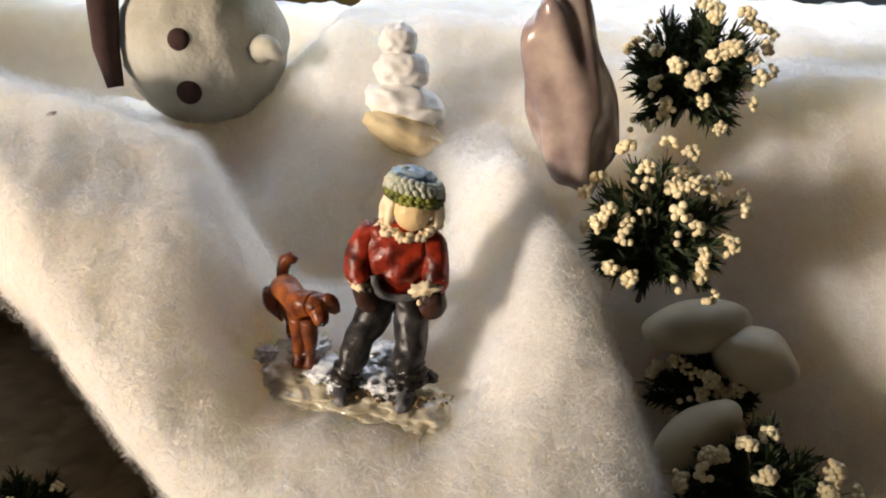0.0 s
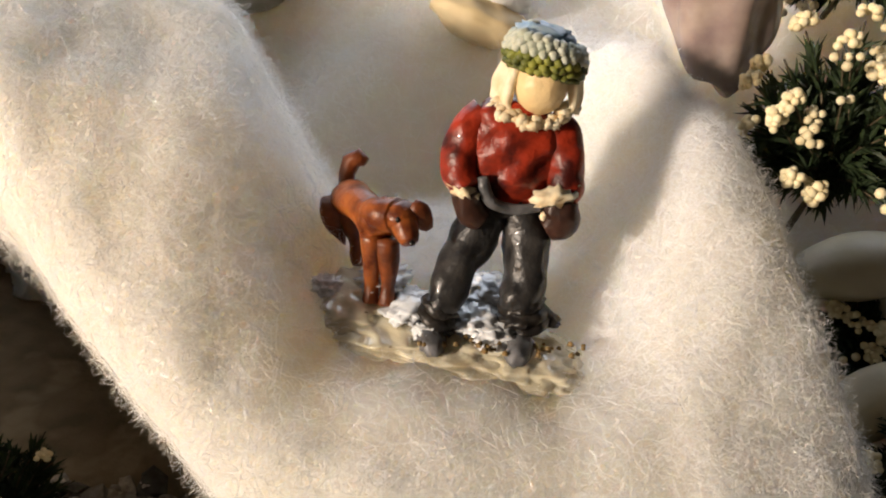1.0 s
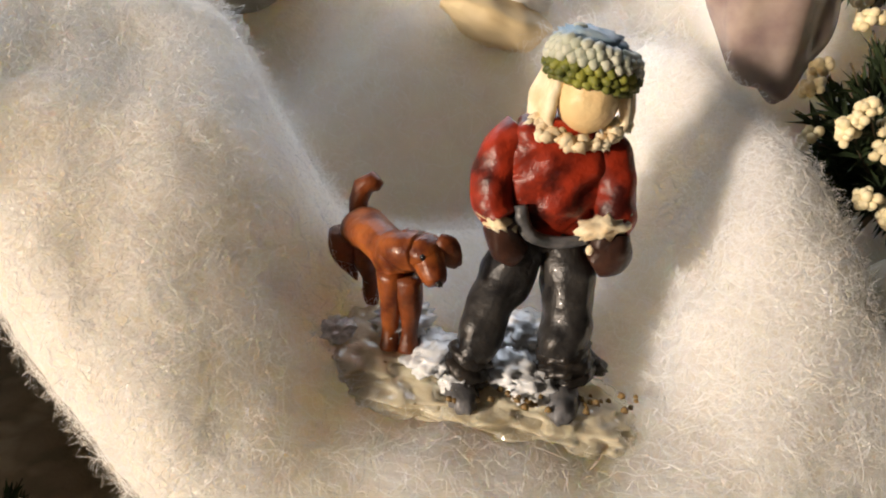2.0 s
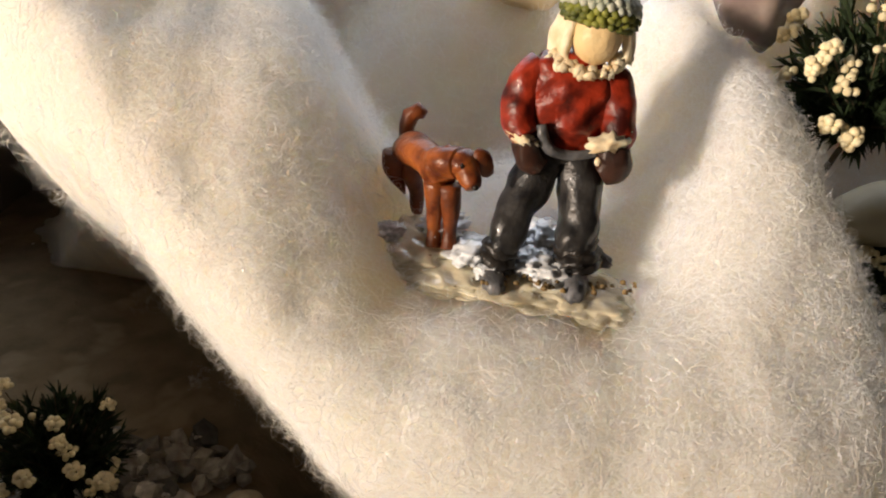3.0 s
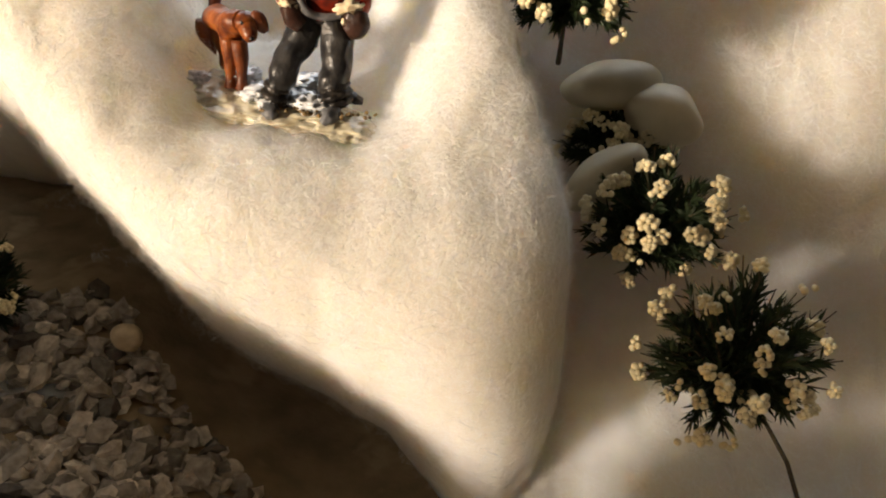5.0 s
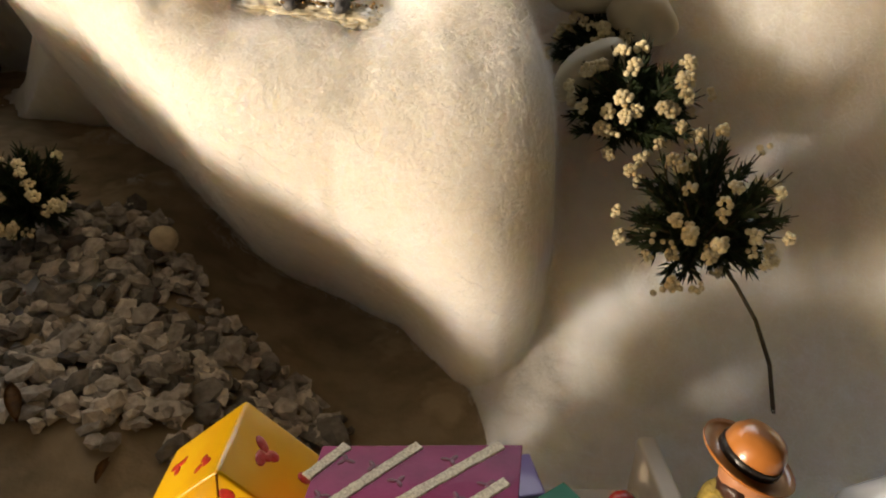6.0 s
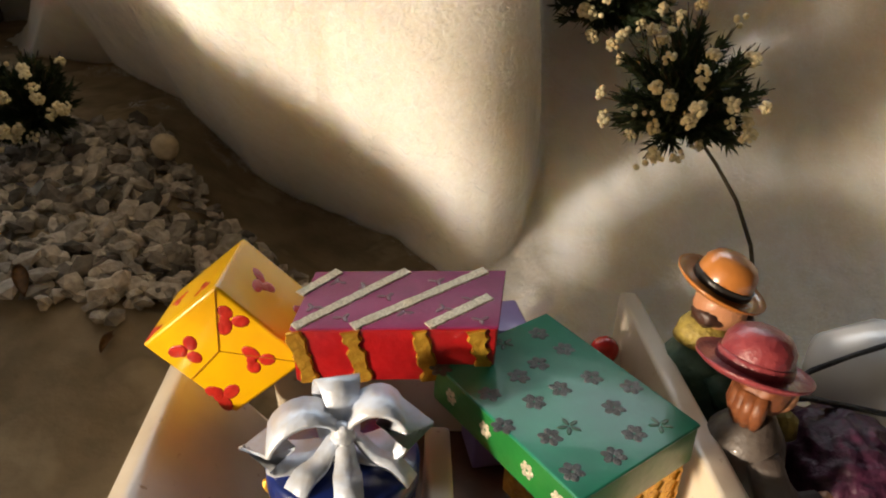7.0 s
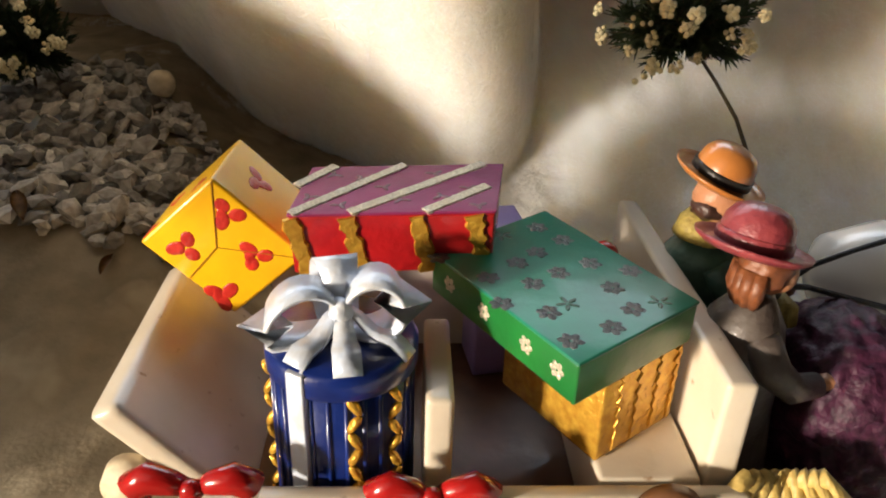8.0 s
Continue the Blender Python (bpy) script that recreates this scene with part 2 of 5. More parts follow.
# felt runs on into hollow and valley, its brown also darkening them
road(-24, 22, -16, 44, 0.25)

# unseen room added to limit sky light: floor, ceiling and walls, open to north
PLASTER = material("plaster", (0.24, 0.19, 0.14), 0.85, (0.20, 0.155, 0.11), 0.3, 0.6, 0.1, 2)


def slab(name, o, e1, e2, e3, label, category):
    bm = bmesh.new()
    box(bm, o, e1, e2, e3)
    return tagged(part(name, bm, PLASTER, smooth=False), label, category, kind="structure")


slab("floor", (-120, -160, -82), (300, 0, 0), (0, 340, 0), (0, 0, 4), "plain floor of the room", "floor")
slab("ceiling", (-120, -160, 75), (300, 0, 0), (0, 203, 0), (0, 0, 4), "unseen plain warm brown ceiling, holding back the sky", "ceiling")
slab("wall_east", (130, -160, -78), (6, 0, 0), (0, 340, 0), (0, 0, 153), "plain warm brown wall of the room", "wall")
slab("wall_south", (-120, -130, -78), (250, 0, 0), (0, 6, 0), (0, 0, 153), "plain warm brown wall of the room", "wall")
# added unseen board, its sloping top cut to keep sun off the hollow
bm = bmesh.new()
outline = ((-6.5, -3.2), (-6.2, 3.6), (-0.7, 8.0), (4.5, 10.2), (46, 12.8), (46, -3.2))
near, far = ([bm.verts.new(c3(x, y, z)) for y, z in outline] for x in (-24, -23))
bm.faces.new(near[::-1])
bm.faces.new(far)
for k in range(6):
    bm.faces.new((near[k], near[(k + 1) % 6], far[(k + 1) % 6], far[k]))
bmesh.ops.recalc_face_normals(bm, faces=bm.faces[:])
tagged(part("shade_board", bm, PLASTER, smooth=False), "unseen plain board with a sloping top, shading the gravel hollow", "wall", kind="structure")
# added unseen pier: shades the valley, lets sun pass beneath to the gifts
slab("shade_pier", (-24, -12, 6.8), (1, 0, 0), (0, 5.2, 0), (0, 0, 68.2), "unseen plain narrow pier, keeping sun off the valley above a low opening", "wall")


# added unseen west wall, its wide opening sized to pass the sun
def pierced(name, x0, x1, y0, y1, z0, z1, holes, label):
    ys = sorted({y0, y1, *(h[0] for h in holes), *(h[1] for h in holes)})
    zs = sorted({z0, z1, *(h[2] for h in holes), *(h[3] for h in holes)})
    bm = bmesh.new()
    for ya, yb in zip(ys, ys[1:]):
        for za, zb in zip(zs, zs[1:]):
            if not any(h[0] <= ya and yb <= h[1] and h[2] <= za and zb <= h[3] for h in holes):
                box(bm, (x0, ya, za), (x1 - x0, 0, 0), (0, yb - ya, 0), (0, 0, zb - za))
    bmesh.ops.remove_doubles(bm, verts=bm.verts[:], dist=1e-5)
    return tagged(part(name, bm, PLASTER, smooth=False), label, "wall", kind="structure")


pierced("wall_west", -47, -45, -130, 50, -78, 75, ((-90, 12, 1.5, 70),), "unseen plain warm brown wall, its wide opening letting the sun in")

# the table that carries the hill
TABLE_WOOD = material("table_wood", (0.20, 0.12, 0.06), 0.5, (0.12, 0.07, 0.035), 2, 0.8, 0.3, 10)
table = thing("table", "plain brown wooden table under the snow scene", "table", (0, 12, -78))
bm = bmesh.new()
box(bm, (-36, -22, -6.4), (66, 0, 0), (0, 70, 0), (0, 0, 3.2), 0, 0.3)
part("tabletop", bm, TABLE_WOOD, table)
for x in (-34, 24):
    for y in (-20, 42):
        bm = bmesh.new()
        box(bm, (x, y, -78), (4, 0, 0), (0, 4, 0), (0, 0, 71.6), 0, 0.2)
        part("leg", bm, TABLE_WOOD, table)

# painted resin figurines on the shelf
PAINT = dict(coat=0.10, bump=0.9, bump_scale=34, specular=0.35)
RED_KNIT = material("red_paint", (0.38, 0.036, 0.012), 0.36, (0.030, 0.005, 0.004), 20, 0.95, **PAINT)
TROUSER = material("slate_paint", (0.044, 0.041, 0.038), 0.36, (0.006, 0.006, 0.007), 22, 0.95, **PAINT)
BLACK = material("black_paint", (0.010, 0.009, 0.009), 0.30, (0.03, 0.025, 0.02), 30, 0.8, **PAINT)
SKIN = material("ivory_paint", (0.78, 0.61, 0.32), 0.45, (0.66, 0.42, 0.20), 16, 0.6, **PAINT)
CREAM = material("cream_paint", (0.86, 0.79, 0.58), 0.5, (0.66, 0.48, 0.26), 30, 0.8, **PAINT)
BLUE_CAP = material("blue_paint", (0.13, 0.26, 0.40), 0.45, (0.45, 0.50, 0.50), 26, 0.7, **PAINT)
OLIVE = material("olive_paint", (0.26, 0.27, 0.045), 0.5, (0.04, 0.06, 0.015), 30, 0.95, **PAINT)
GREY_BAND = material("grey_white_paint", (0.60, 0.60, 0.50), 0.5, (0.35, 0.40, 0.30), 24, 0.8, **PAINT)
GLOVE = material("dark_brown_paint", (0.055, 0.022, 0.014), 0.4, (0.015, 0.008, 0.006), 30, 0.9, **PAINT)
BOOT = material("grey_boot_paint", (0.20, 0.20, 0.21), 0.35, (0.05, 0.05, 0.05), 24, 0.9, **PAINT)
DOG = material("russet_paint", (0.36, 0.10, 0.020), 0.36, (0.09, 0.018, 0.006), 26, 0.95, **PAINT)
ICE = material("clear_resin_snow", (0.84, 0.77, 0.58), 0.10, (0.64, 0.55, 0.36), 26, 0.8, 1.0, 24, coat=0.9, subsurface=0.3, depth=0.002,
               fine=((0.16, 0.10, 0.04), 420, 0.70))
SLUSH = material("white_resin_snow", (0.78, 0.80, 0.82), 0.16, (0.60, 0.62, 0.62), 20, 0.7, 0.9, 16, coat=0.8)


def standing_boy():
    bm = bmesh.new()
    r = dict(rough=0.22, freq=10.0, fine=6)
    # trousers 0, boots 1 and 2, jersey 3, gloves 4, fur and hair 5, face 6, cap 7 8 9
    tube(bm, [(-0.82, 15.45, 12.80), (-0.98, 15.28, 12.40), (-1.22, 15.02, 11.98), (-1.36, 14.80, 11.58), (-1.46, 14.72, 11.26)],
         [0.38, 0.38, 0.33, 0.31, 0.27], 0, 28, **r)
    tube(bm, [(-0.28, 15.45, 12.80), (-0.20, 15.28, 12.40), (-0.16, 15.08, 11.95), (-0.20, 14.90, 11.55), (-0.22, 14.82, 11.32)],
         [0.38, 0.38, 0.36, 0.36, 0.33], 0, 28, **r)
    blob(bm, (-0.54, 15.52, 12.82), (0.60, 0.44, 0.34), (0, -6, 0), 1, 4, 0.16, 4)
    # crumpled dark leg ends over worn boots
    for x, y, z, a in ((-1.46, 14.70, 11.36, 0.31), (-1.50, 14.66, 11.20, 0.33), (-1.46, 14.70, 11.05, 0.29),
                       (-0.20, 14.84, 11.42, 0.37), (-0.18, 14.78, 11.26, 0.42), (-0.12, 14.76, 11.10, 0.38)):
        blob(bm, (x, y, z), (a, a * 0.92, 0.15), (6 * a, 20 * math.sin(40 * z), 30 * x), 1, 3, 0.35, 4)
    blob(bm, (-1.58, 14.40, 10.92), (0.21, 0.34, 0.19), (12, 0, 12), 2, 3, 0.25, 4)
    blob(bm, (-0.22, 14.30, 10.90), (0.21, 0.38, 0.17), (10, 0, -18), 2, 3, 0.25, 4)
    blob(bm, (-1.84, 14.95, 11.12), (0.20, 0.22, 0.12), (0, 0, 20), 1, 3, 0.4, 4)
    blob(bm, (0.24, 14.92, 11.16), (0.24, 0.20, 0.12), (0, 20, 0), 1, 3, 0.4, 4)
    # jersey, leaning a little towards its left
    tube(bm, [(-0.54, 15.58, 12.80), (-0.54, 15.56, 13.05), (-0.52, 15.52, 13.45), (-0.50, 15.47, 13.88), (-0.46, 15.44, 14.20), (-0.40, 15.42, 14.46)],
         [(0.62, 0.44), (0.70, 0.50), (0.76, 0.54), (0.80, 0.50), (0.70, 0.42), (0.36, 0.30)], 3, 40, **r)
    tube(bm, [(-1.00, 15.50, 14.22), (-1.22, 15.44, 14.00), (-1.32, 15.30, 13.62), (-1.30, 15.14, 13.32), (-1.20, 15.02, 13.16)],
         [0.28, 0.31, 0.28, 0.26, 0.24], 3, 26, **r)
    tube(bm, [(0.02, 15.46, 14.16), (0.20, 15.40, 13.92), (0.28, 15.26, 13.52), (0.29, 15.14, 13.22), (0.24, 15.04, 13.08)],
         [0.28, 0.31, 0.30, 0.30, 0.26], 3, 26, **r)
    blob(bm, (-1.24, 15.00, 13.16), (0.25, 0.24, 0.11), (0, 20, 0), 5, 3, 0.6, 5)
    blob(bm, (0.10, 14.92, 13.20), (0.30, 0.22, 0.14), (0, -14, 0), 5, 3, 0.7, 5)
    tube(bm, [(-1.22, 15.02, 13.12), (-1.12, 15.00, 12.86), (-0.94, 15.02, 12.70)], [0.24, 0.23, 0.18], 4, 20, **r)
    tube(bm, [(0.27, 15.08, 13.06), (0.24, 15.02, 12.78), (0.06, 15.02, 12.62)], [0.28, 0.29, 0.20], 4, 20, **r)
    tube(bm, [(-0.98, 14.98, 13.40), (-0.86, 14.92, 13.06), (-0.50, 14.98, 12.92), (-0.05, 15.00, 12.98)], [0.09, 0.10, 0.09, 0.07], 2, 10, **r)
    blob(bm, (-0.02, 14.92, 12.86), (0.06, 0.05, 0.08), mat=10, cuts=2)
    blob(bm, (-0.56, 15.02, 12.90), (0.04, 0.03, 0.04), mat=10, cuts=2)
    # fur collar, long hair, plain face and knitted cap, turned and tipped
    rnd = random.Random(7)
    for k in range(44):
        a = 3.2 + 2.95 * k / 43
        w = rnd.uniform(0.46, 0.66)
        blob(bm, (-0.32 + w * math.cos(a), 15.42 + 0.70 * w * math.sin(a), 14.22 + 0.26 * math.cos(a) ** 2 - 0.20 * (w - 0.5) + rnd.uniform(-0.05, 0.05)),
             (rnd.uniform(0.06, 0.11), 0.07, rnd.uniform(0.05, 0.09)), (0, rnd.uniform(-60, 60), 0), 5, 2, 0.8, 3)
    blob(bm, (-0.24, 15.24, 14.76), (0.39, 0.37, 0.44), (8, 6, -6), 6, 4, 0.03)
    for s, n in ((-1, 7), (1, 5)):
        for k in range(n):
            x = -0.24 + s * (0.36 + 0.025 * k)
            tube(bm, [(x, 15.26 + 0.06 * k, 15.06), (x + s * 0.09, 15.20 + 0.06 * k, 14.80), (x + s * 0.13, 15.20 + 0.05 * k, 14.50), (x + s * 0.06, 15.12 + 0.05 * k, 14.36 + 0.02 * k)],
                 [0.06, 0.08, 0.07, 0.03], 5, 9, rough=0.5, freq=12, fine=4)
    for row, (w, z, m) in enumerate(((0.46, 14.94, 7), (0.53, 15.02, 7), (0.56, 15.11, 7), (0.56, 15.20, 8), (0.54, 15.29, 8), (0.49, 15.37, 8))):
        for k in range(24):
            q = 6.283 * (k + 0.5 * (row % 2)) / 24 + rnd.uniform(-0.05, 0.05)
            blob(bm, (-0.22 + w * math.cos(q), 15.32 + 0.90 * w * math.sin(q), z - 0.10 * math.cos(q) - 0.05 * math.sin(q) + rnd.uniform(-0.02, 0.02)),
                 (0.085, 0.085, 0.07), (0, 30, math.degrees(q)), m, 2, 0.6, 5)
    blob(bm, (-0.22, 15.34, 15.16), (0.50, 0.46, 0.24), (0, 8, 0), 8, 3, 0.05)
    blob(bm, (-0.25, 15.36, 15.40), (0.47, 0.43, 0.22), (4, 10, 0), 9, 4, 0.25, 6)
    blob(bm, (-0.44, 15.36, 15.60), (0.10, 0.09, 0.07), mat=8, cuts=2, rough=0.3)
    bmesh.ops.translate(bm, verts=bm.verts[:], vec=c3(-0.12, 0, 0))
    return part("boy_figurine", bm, [TROUSER, BLACK, BOOT, RED_KNIT, GLOVE, CREAM, SKIN, OLIVE, GREY_BAND, BLUE_CAP, CREAM])


def small_dog():
    bm = bmesh.new()
    r = dict(rough=0.24, freq=6.5, fine=4)
    tube(bm, [(-3.32, 16.28, 12.34), (-3.20, 16.10, 12.52), (-2.98, 15.78, 12.56), (-2.76, 15.44, 12.50), (-2.62, 15.22, 12.42), (-2.58, 15.10, 12.30)],
         [0.16, 0.30, 0.30, 0.31, 0.33, 0.20], 0, 28, **r)
    tube(bm, [(-2.70, 15.34, 12.50), (-2.52, 15.10, 12.66), (-2.36, 14.98, 12.70)], [0.30, 0.29, 0.27], 0, 24, **r)
    blob(bm, (-2.28, 14.98, 12.68), (0.29, 0.28, 0.25), (0, 0, 20), 0, 3, 0.14)
    tube(bm, [(-2.24, 14.88, 12.62), (-2.16, 14.72, 12.48), (-2.12, 14.64, 12.40)], [0.21, 0.17, 0.12], 0, 20, **r)
    blob(bm, (-1.98, 14.96, 12.72), (0.18, 0.11, 0.28), (10, -28, 10), 1, 2, 0.15)
    blob(bm, (-2.58, 15.10, 12.74), (0.11, 0.16, 0.22), (0, 14, 0), 0, 2, 0.15)
    blob(bm, (-2.32, 14.71, 12.72), (0.045, 0.03, 0.055), mat=2, cuts=1)
    blob(bm, (-2.09, 14.58, 12.42), (0.06, 0.05, 0.05), mat=2, cuts=1)
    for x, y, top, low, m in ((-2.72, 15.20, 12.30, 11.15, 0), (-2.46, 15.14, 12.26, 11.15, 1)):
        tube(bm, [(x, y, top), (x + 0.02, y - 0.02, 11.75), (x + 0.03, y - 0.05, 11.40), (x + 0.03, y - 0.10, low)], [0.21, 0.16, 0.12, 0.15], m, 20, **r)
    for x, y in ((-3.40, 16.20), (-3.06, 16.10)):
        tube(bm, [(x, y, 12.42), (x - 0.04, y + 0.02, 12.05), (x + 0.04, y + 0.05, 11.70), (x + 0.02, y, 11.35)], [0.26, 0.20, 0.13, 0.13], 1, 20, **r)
    tube(bm, [(-3.26, 16.32, 12.56), (-3.26, 16.44, 12.84), (-3.20, 16.46, 13.04), (-3.06, 16.42, 13.14), (-2.94, 16.38, 13.08)],
         [0.12, 0.14, 0.16, 0.15, 0.08], 1, 10, 0.15, 5)
    # second russet is darker: one ear, one foreleg, hind legs and tail
    return part("dog_figurine", bm, [DOG, material("dark_russet", (0.22, 0.055, 0.012), 0.45, (0.08, 0.02, 0.006), 24, 0.9, **PAINT), BLACK])


tagged(standing_boy(), "painted resin figurine in red jersey and slate trousers", "figurine")
tagged(small_dog(), "russet painted resin dog figurine with curled tail", "figurine")

snow_base = thing("snow_base", "icy clear resin snow base under the figurines", "figurine base", (-1.8, 15.1, 10.6))
for cx, cy, cz, a, b, c in ((-3.45, 15.70, 11.12, 1.60, 1.05, 0.34), (-2.6, 15.1, 10.92, 1.3, 0.85, 0.26), (-1.4, 14.8, 10.80, 1.45, 0.85, 0.24), (-0.30, 14.55, 10.74, 1.05, 0.80, 0.25)):
    bm = bmesh.new()
    blob(bm, (cx, cy, cz - 0.11), (a, b, c), (7, 3, -20), 0, 5, 0.20, 5.0)
    part("ice", bm, ICE, snow_base, "clear yellowish bubbly resin")
for cx, cy, cz, a in ((-2.05, 15.05, 11.14, 0.55), (-1.0, 15.0, 11.06, 0.60), (-0.75, 14.7, 10.98, 0.50), (-0.85, 15.6, 11.3, 0.55), (-2.5, 15.6, 11.36, 0.50),
                      (-4.0, 16.1, 11.42, 0.6), (-3.5, 15.3, 11.28, 0.35), (-4.3, 15.6, 11.25, 0.4), (-1.75, 14.6, 10.98, 0.30)):
    bm = bmesh.new()
    blob(bm, (cx, cy, cz), (a, a * 0.8, 0.17), (6, 0, 40 * cx), 0, 4, 0.55, 4)
    part("slush", bm, SLUSH, snow_base, "glossy white resin snow")
# crumbs of brown grit on the resin
rnd = random.Random(12)
bm = bmesh.new()
for k in range(46):
    x = rnd.uniform(-1.9, 0.7)
    blob(bm, (x, 14.05 + rnd.uniform(0, 0.45), 10.93 + rnd.uniform(0, 0.06)), (rnd.uniform(0.02, 0.06),) * 3, mat=0, cuts=1, rough=0.5)
part("grit", bm, material("ochre_grit", (0.30, 0.19, 0.06), 0.5, (0.10, 0.06, 0.02), 60, 0.9), snow_base, "ochre grit stuck in the resin", kind="stuff")

# dried twigs with cream berries, standing as trees
def berry_head(seed, count):
    rnd = random.Random(seed)
    bm = bmesh.new()
    for k in range(count):
        u = 1 - 1.15 * (k + 0.5) / count
        a, q = 2.4 * k + rnd.uniform(-0.3, 0.3), math.sqrt(1 - u * u)
        w, r = rnd.uniform(0.13, 0.19), rnd.uniform(0.070, 0.094)
        blob(bm, (w * q * math.cos(a), w * q * math.sin(a), 0.10 + w * u), (r, r, r * 0.94), mat=0, cuts=2, rough=0.06)
    return mesh_of("berry_head", bm, BERRY)


CLUSTERS = [berry_head(s, n) for s, n in ((1, 9), (2, 11), (3, 14), (4, 6), (5, 12), (6, 2))]


def twig_tree(centre, radius, root, seed, clusters=34, squash=(1, 1, 1), label="dried twig tree with dark leaves and cream berry clusters", course=None):
    rnd = random.Random(seed)
    tree = thing("twig_tree", label, "tree", root, "twig trees on the snow hill")
    c, top = Vector(centre), Vector(centre) - Vector((0, 0, radius * 0.45))
    rt = Vector(root)
    path = [rt, *(Vector(p) for p in course or ()), top]
    radii = [0.080 - 0.035 * i / (len(path) - 1) for i in range(len(path))]
    bm = bmesh.new()
    tube(bm, path, radii, 0, 8, 0.12, 6)
    part("stem", bm, STEM, tree, "thin brown bent stem")
    limbs, leaves = bmesh.new(), bmesh.new()
    tips = []
    clusters = round(clusters * 1.3)
    n = clusters + 60
    for k in range(n):
        z = 1 - 1.8 * min(1, max(0, (k + 0.5) / n + rnd.uniform(-0.08, 0.08)))
        a = 2.39996 * k + rnd.uniform(-0.9, 0.9)
        s = math.sqrt(max(0, 1 - z * z))
        way = Vector((s * math.cos(a) * squash[0], s * math.sin(a) * squash[1], z * squash[2]))
        tip = c + way * radius * rnd.uniform(0.70, 1.13)
        mid = top.lerp(tip, 0.5) + Vector((rnd.uniform(-1, 1), rnd.uniform(-1, 1), rnd.uniform(-0.2, 1))) * 0.12 * radius
        tube(limbs, [top, mid, tip], [0.035, 0.028, 0.018], 0, 4, cap=False)
        tips.append((tip, (tip - mid).normalized(), k))
        for j in range(76):
            u = rnd.uniform(0.05, 0.80)
            o = top.lerp(mid, u * 2) if u < 0.5 else mid.lerp(tip, u * 2 - 1)
            go = ((tip - mid).normalized() + Vector((rnd.gauss(0, 1), rnd.gauss(0, 1), rnd.gauss(0, 1))) * 0.42).normalized()
            ln, wd = rnd.uniform(0.25, 0.60), rnd.uniform(0.026, 0.055)
            side = go.cross(Vector((rnd.gauss(0, 1), rnd.gauss(0, 1), rnd.gauss(0, 1)))).normalized() * wd
            reach = ((o + go * ln) - c).length / (1.06 * radius)
            e = o + go * (ln / reach ** 2 if reach > 1 else ln)
            ln = (e - o).length
            h = o + go * ln * 0.5 + Vector((0, 0, 0.03))
            vs = [leaves.verts.new(p * CM) for p in (o - side * 0.4, o + side * 0.4, h + side, e, h - side)]
            leaves.faces.new(vs)
    part("twigwork", limbs, STEM, tree, "thin dark branching twigs", kind="stuff")
    part("foliage", leaves, GREEN, tree, "dense dark green needle leaves", smooth=False, kind="stuff")
    order = sorted(range(n), key=lambda i: (tips[i][0] - c).dot(Vector((-0.1, -1.0, 0.2))) + rnd.uniform(-0.6, 0.6) * radius, reverse=True)
    for i in order[:clusters]:
        tip, way, k = tips[i]
        ob = new("berry_head", CLUSTERS[rnd.randrange(len(CLUSTERS))])
        ob.parent = tree
        m = way.to_track_quat("Z", "Y").to_matrix().to_4x4()
        size = rnd.uniform(0.85, 1.15)
        ob.matrix_parent_inverse = Matrix.Translation(-tree.location)
        ob.matrix_basis = Matrix.Translation(tip * CM) @ m @ Matrix.Rotation(rnd.uniform(0, 6.28), 4, "Z") @ Matrix.Scale(size, 4)
    return tree


twig_tree((5.3, 17.5, 13.9), 1.85, (5.6, 19.0, 11.4), 11, 29, (1.05, 0.85, 0.95))
twig_tree((6.7, 21.0, 17.2), 1.85, (6.8, 22.3, 15.4), 12, 27, (1.0, 0.9, 0.95))
twig_tree((7.75, 14.9, 8.6), 1.85, (7.9, 17.2, 7.0), 13, 26, (1.05, 0.85, 0.9))
twig_tree((7.4, 18.1, 9.5), 1.35, (7.7, 18.9, 8.4), 14, 21, (1.2, 0.6, 0.7), "dim dried twig tree with small cream berries among pebbles")
twig_tree((9.5, 12.5, 6.3), 2.25, (12.7, 11.8, -1.9), 15, 29, (1.0, 0.85, 1.0),
          course=((12.65, 11.8, -0.1), (12.2, 12.1, 1.7), (11.6, 12.4, 3.0), (10.9, 12.7, 4.0), (10.3, 12.65, 4.7)))
twig_tree((-11.5, 18.7, 3.5), 1.75, (-11.8, 19.2, 0.6), 16, 24, (1.0, 0.9, 1.1), "shaded dried twig tree with cream berries beside gravel")

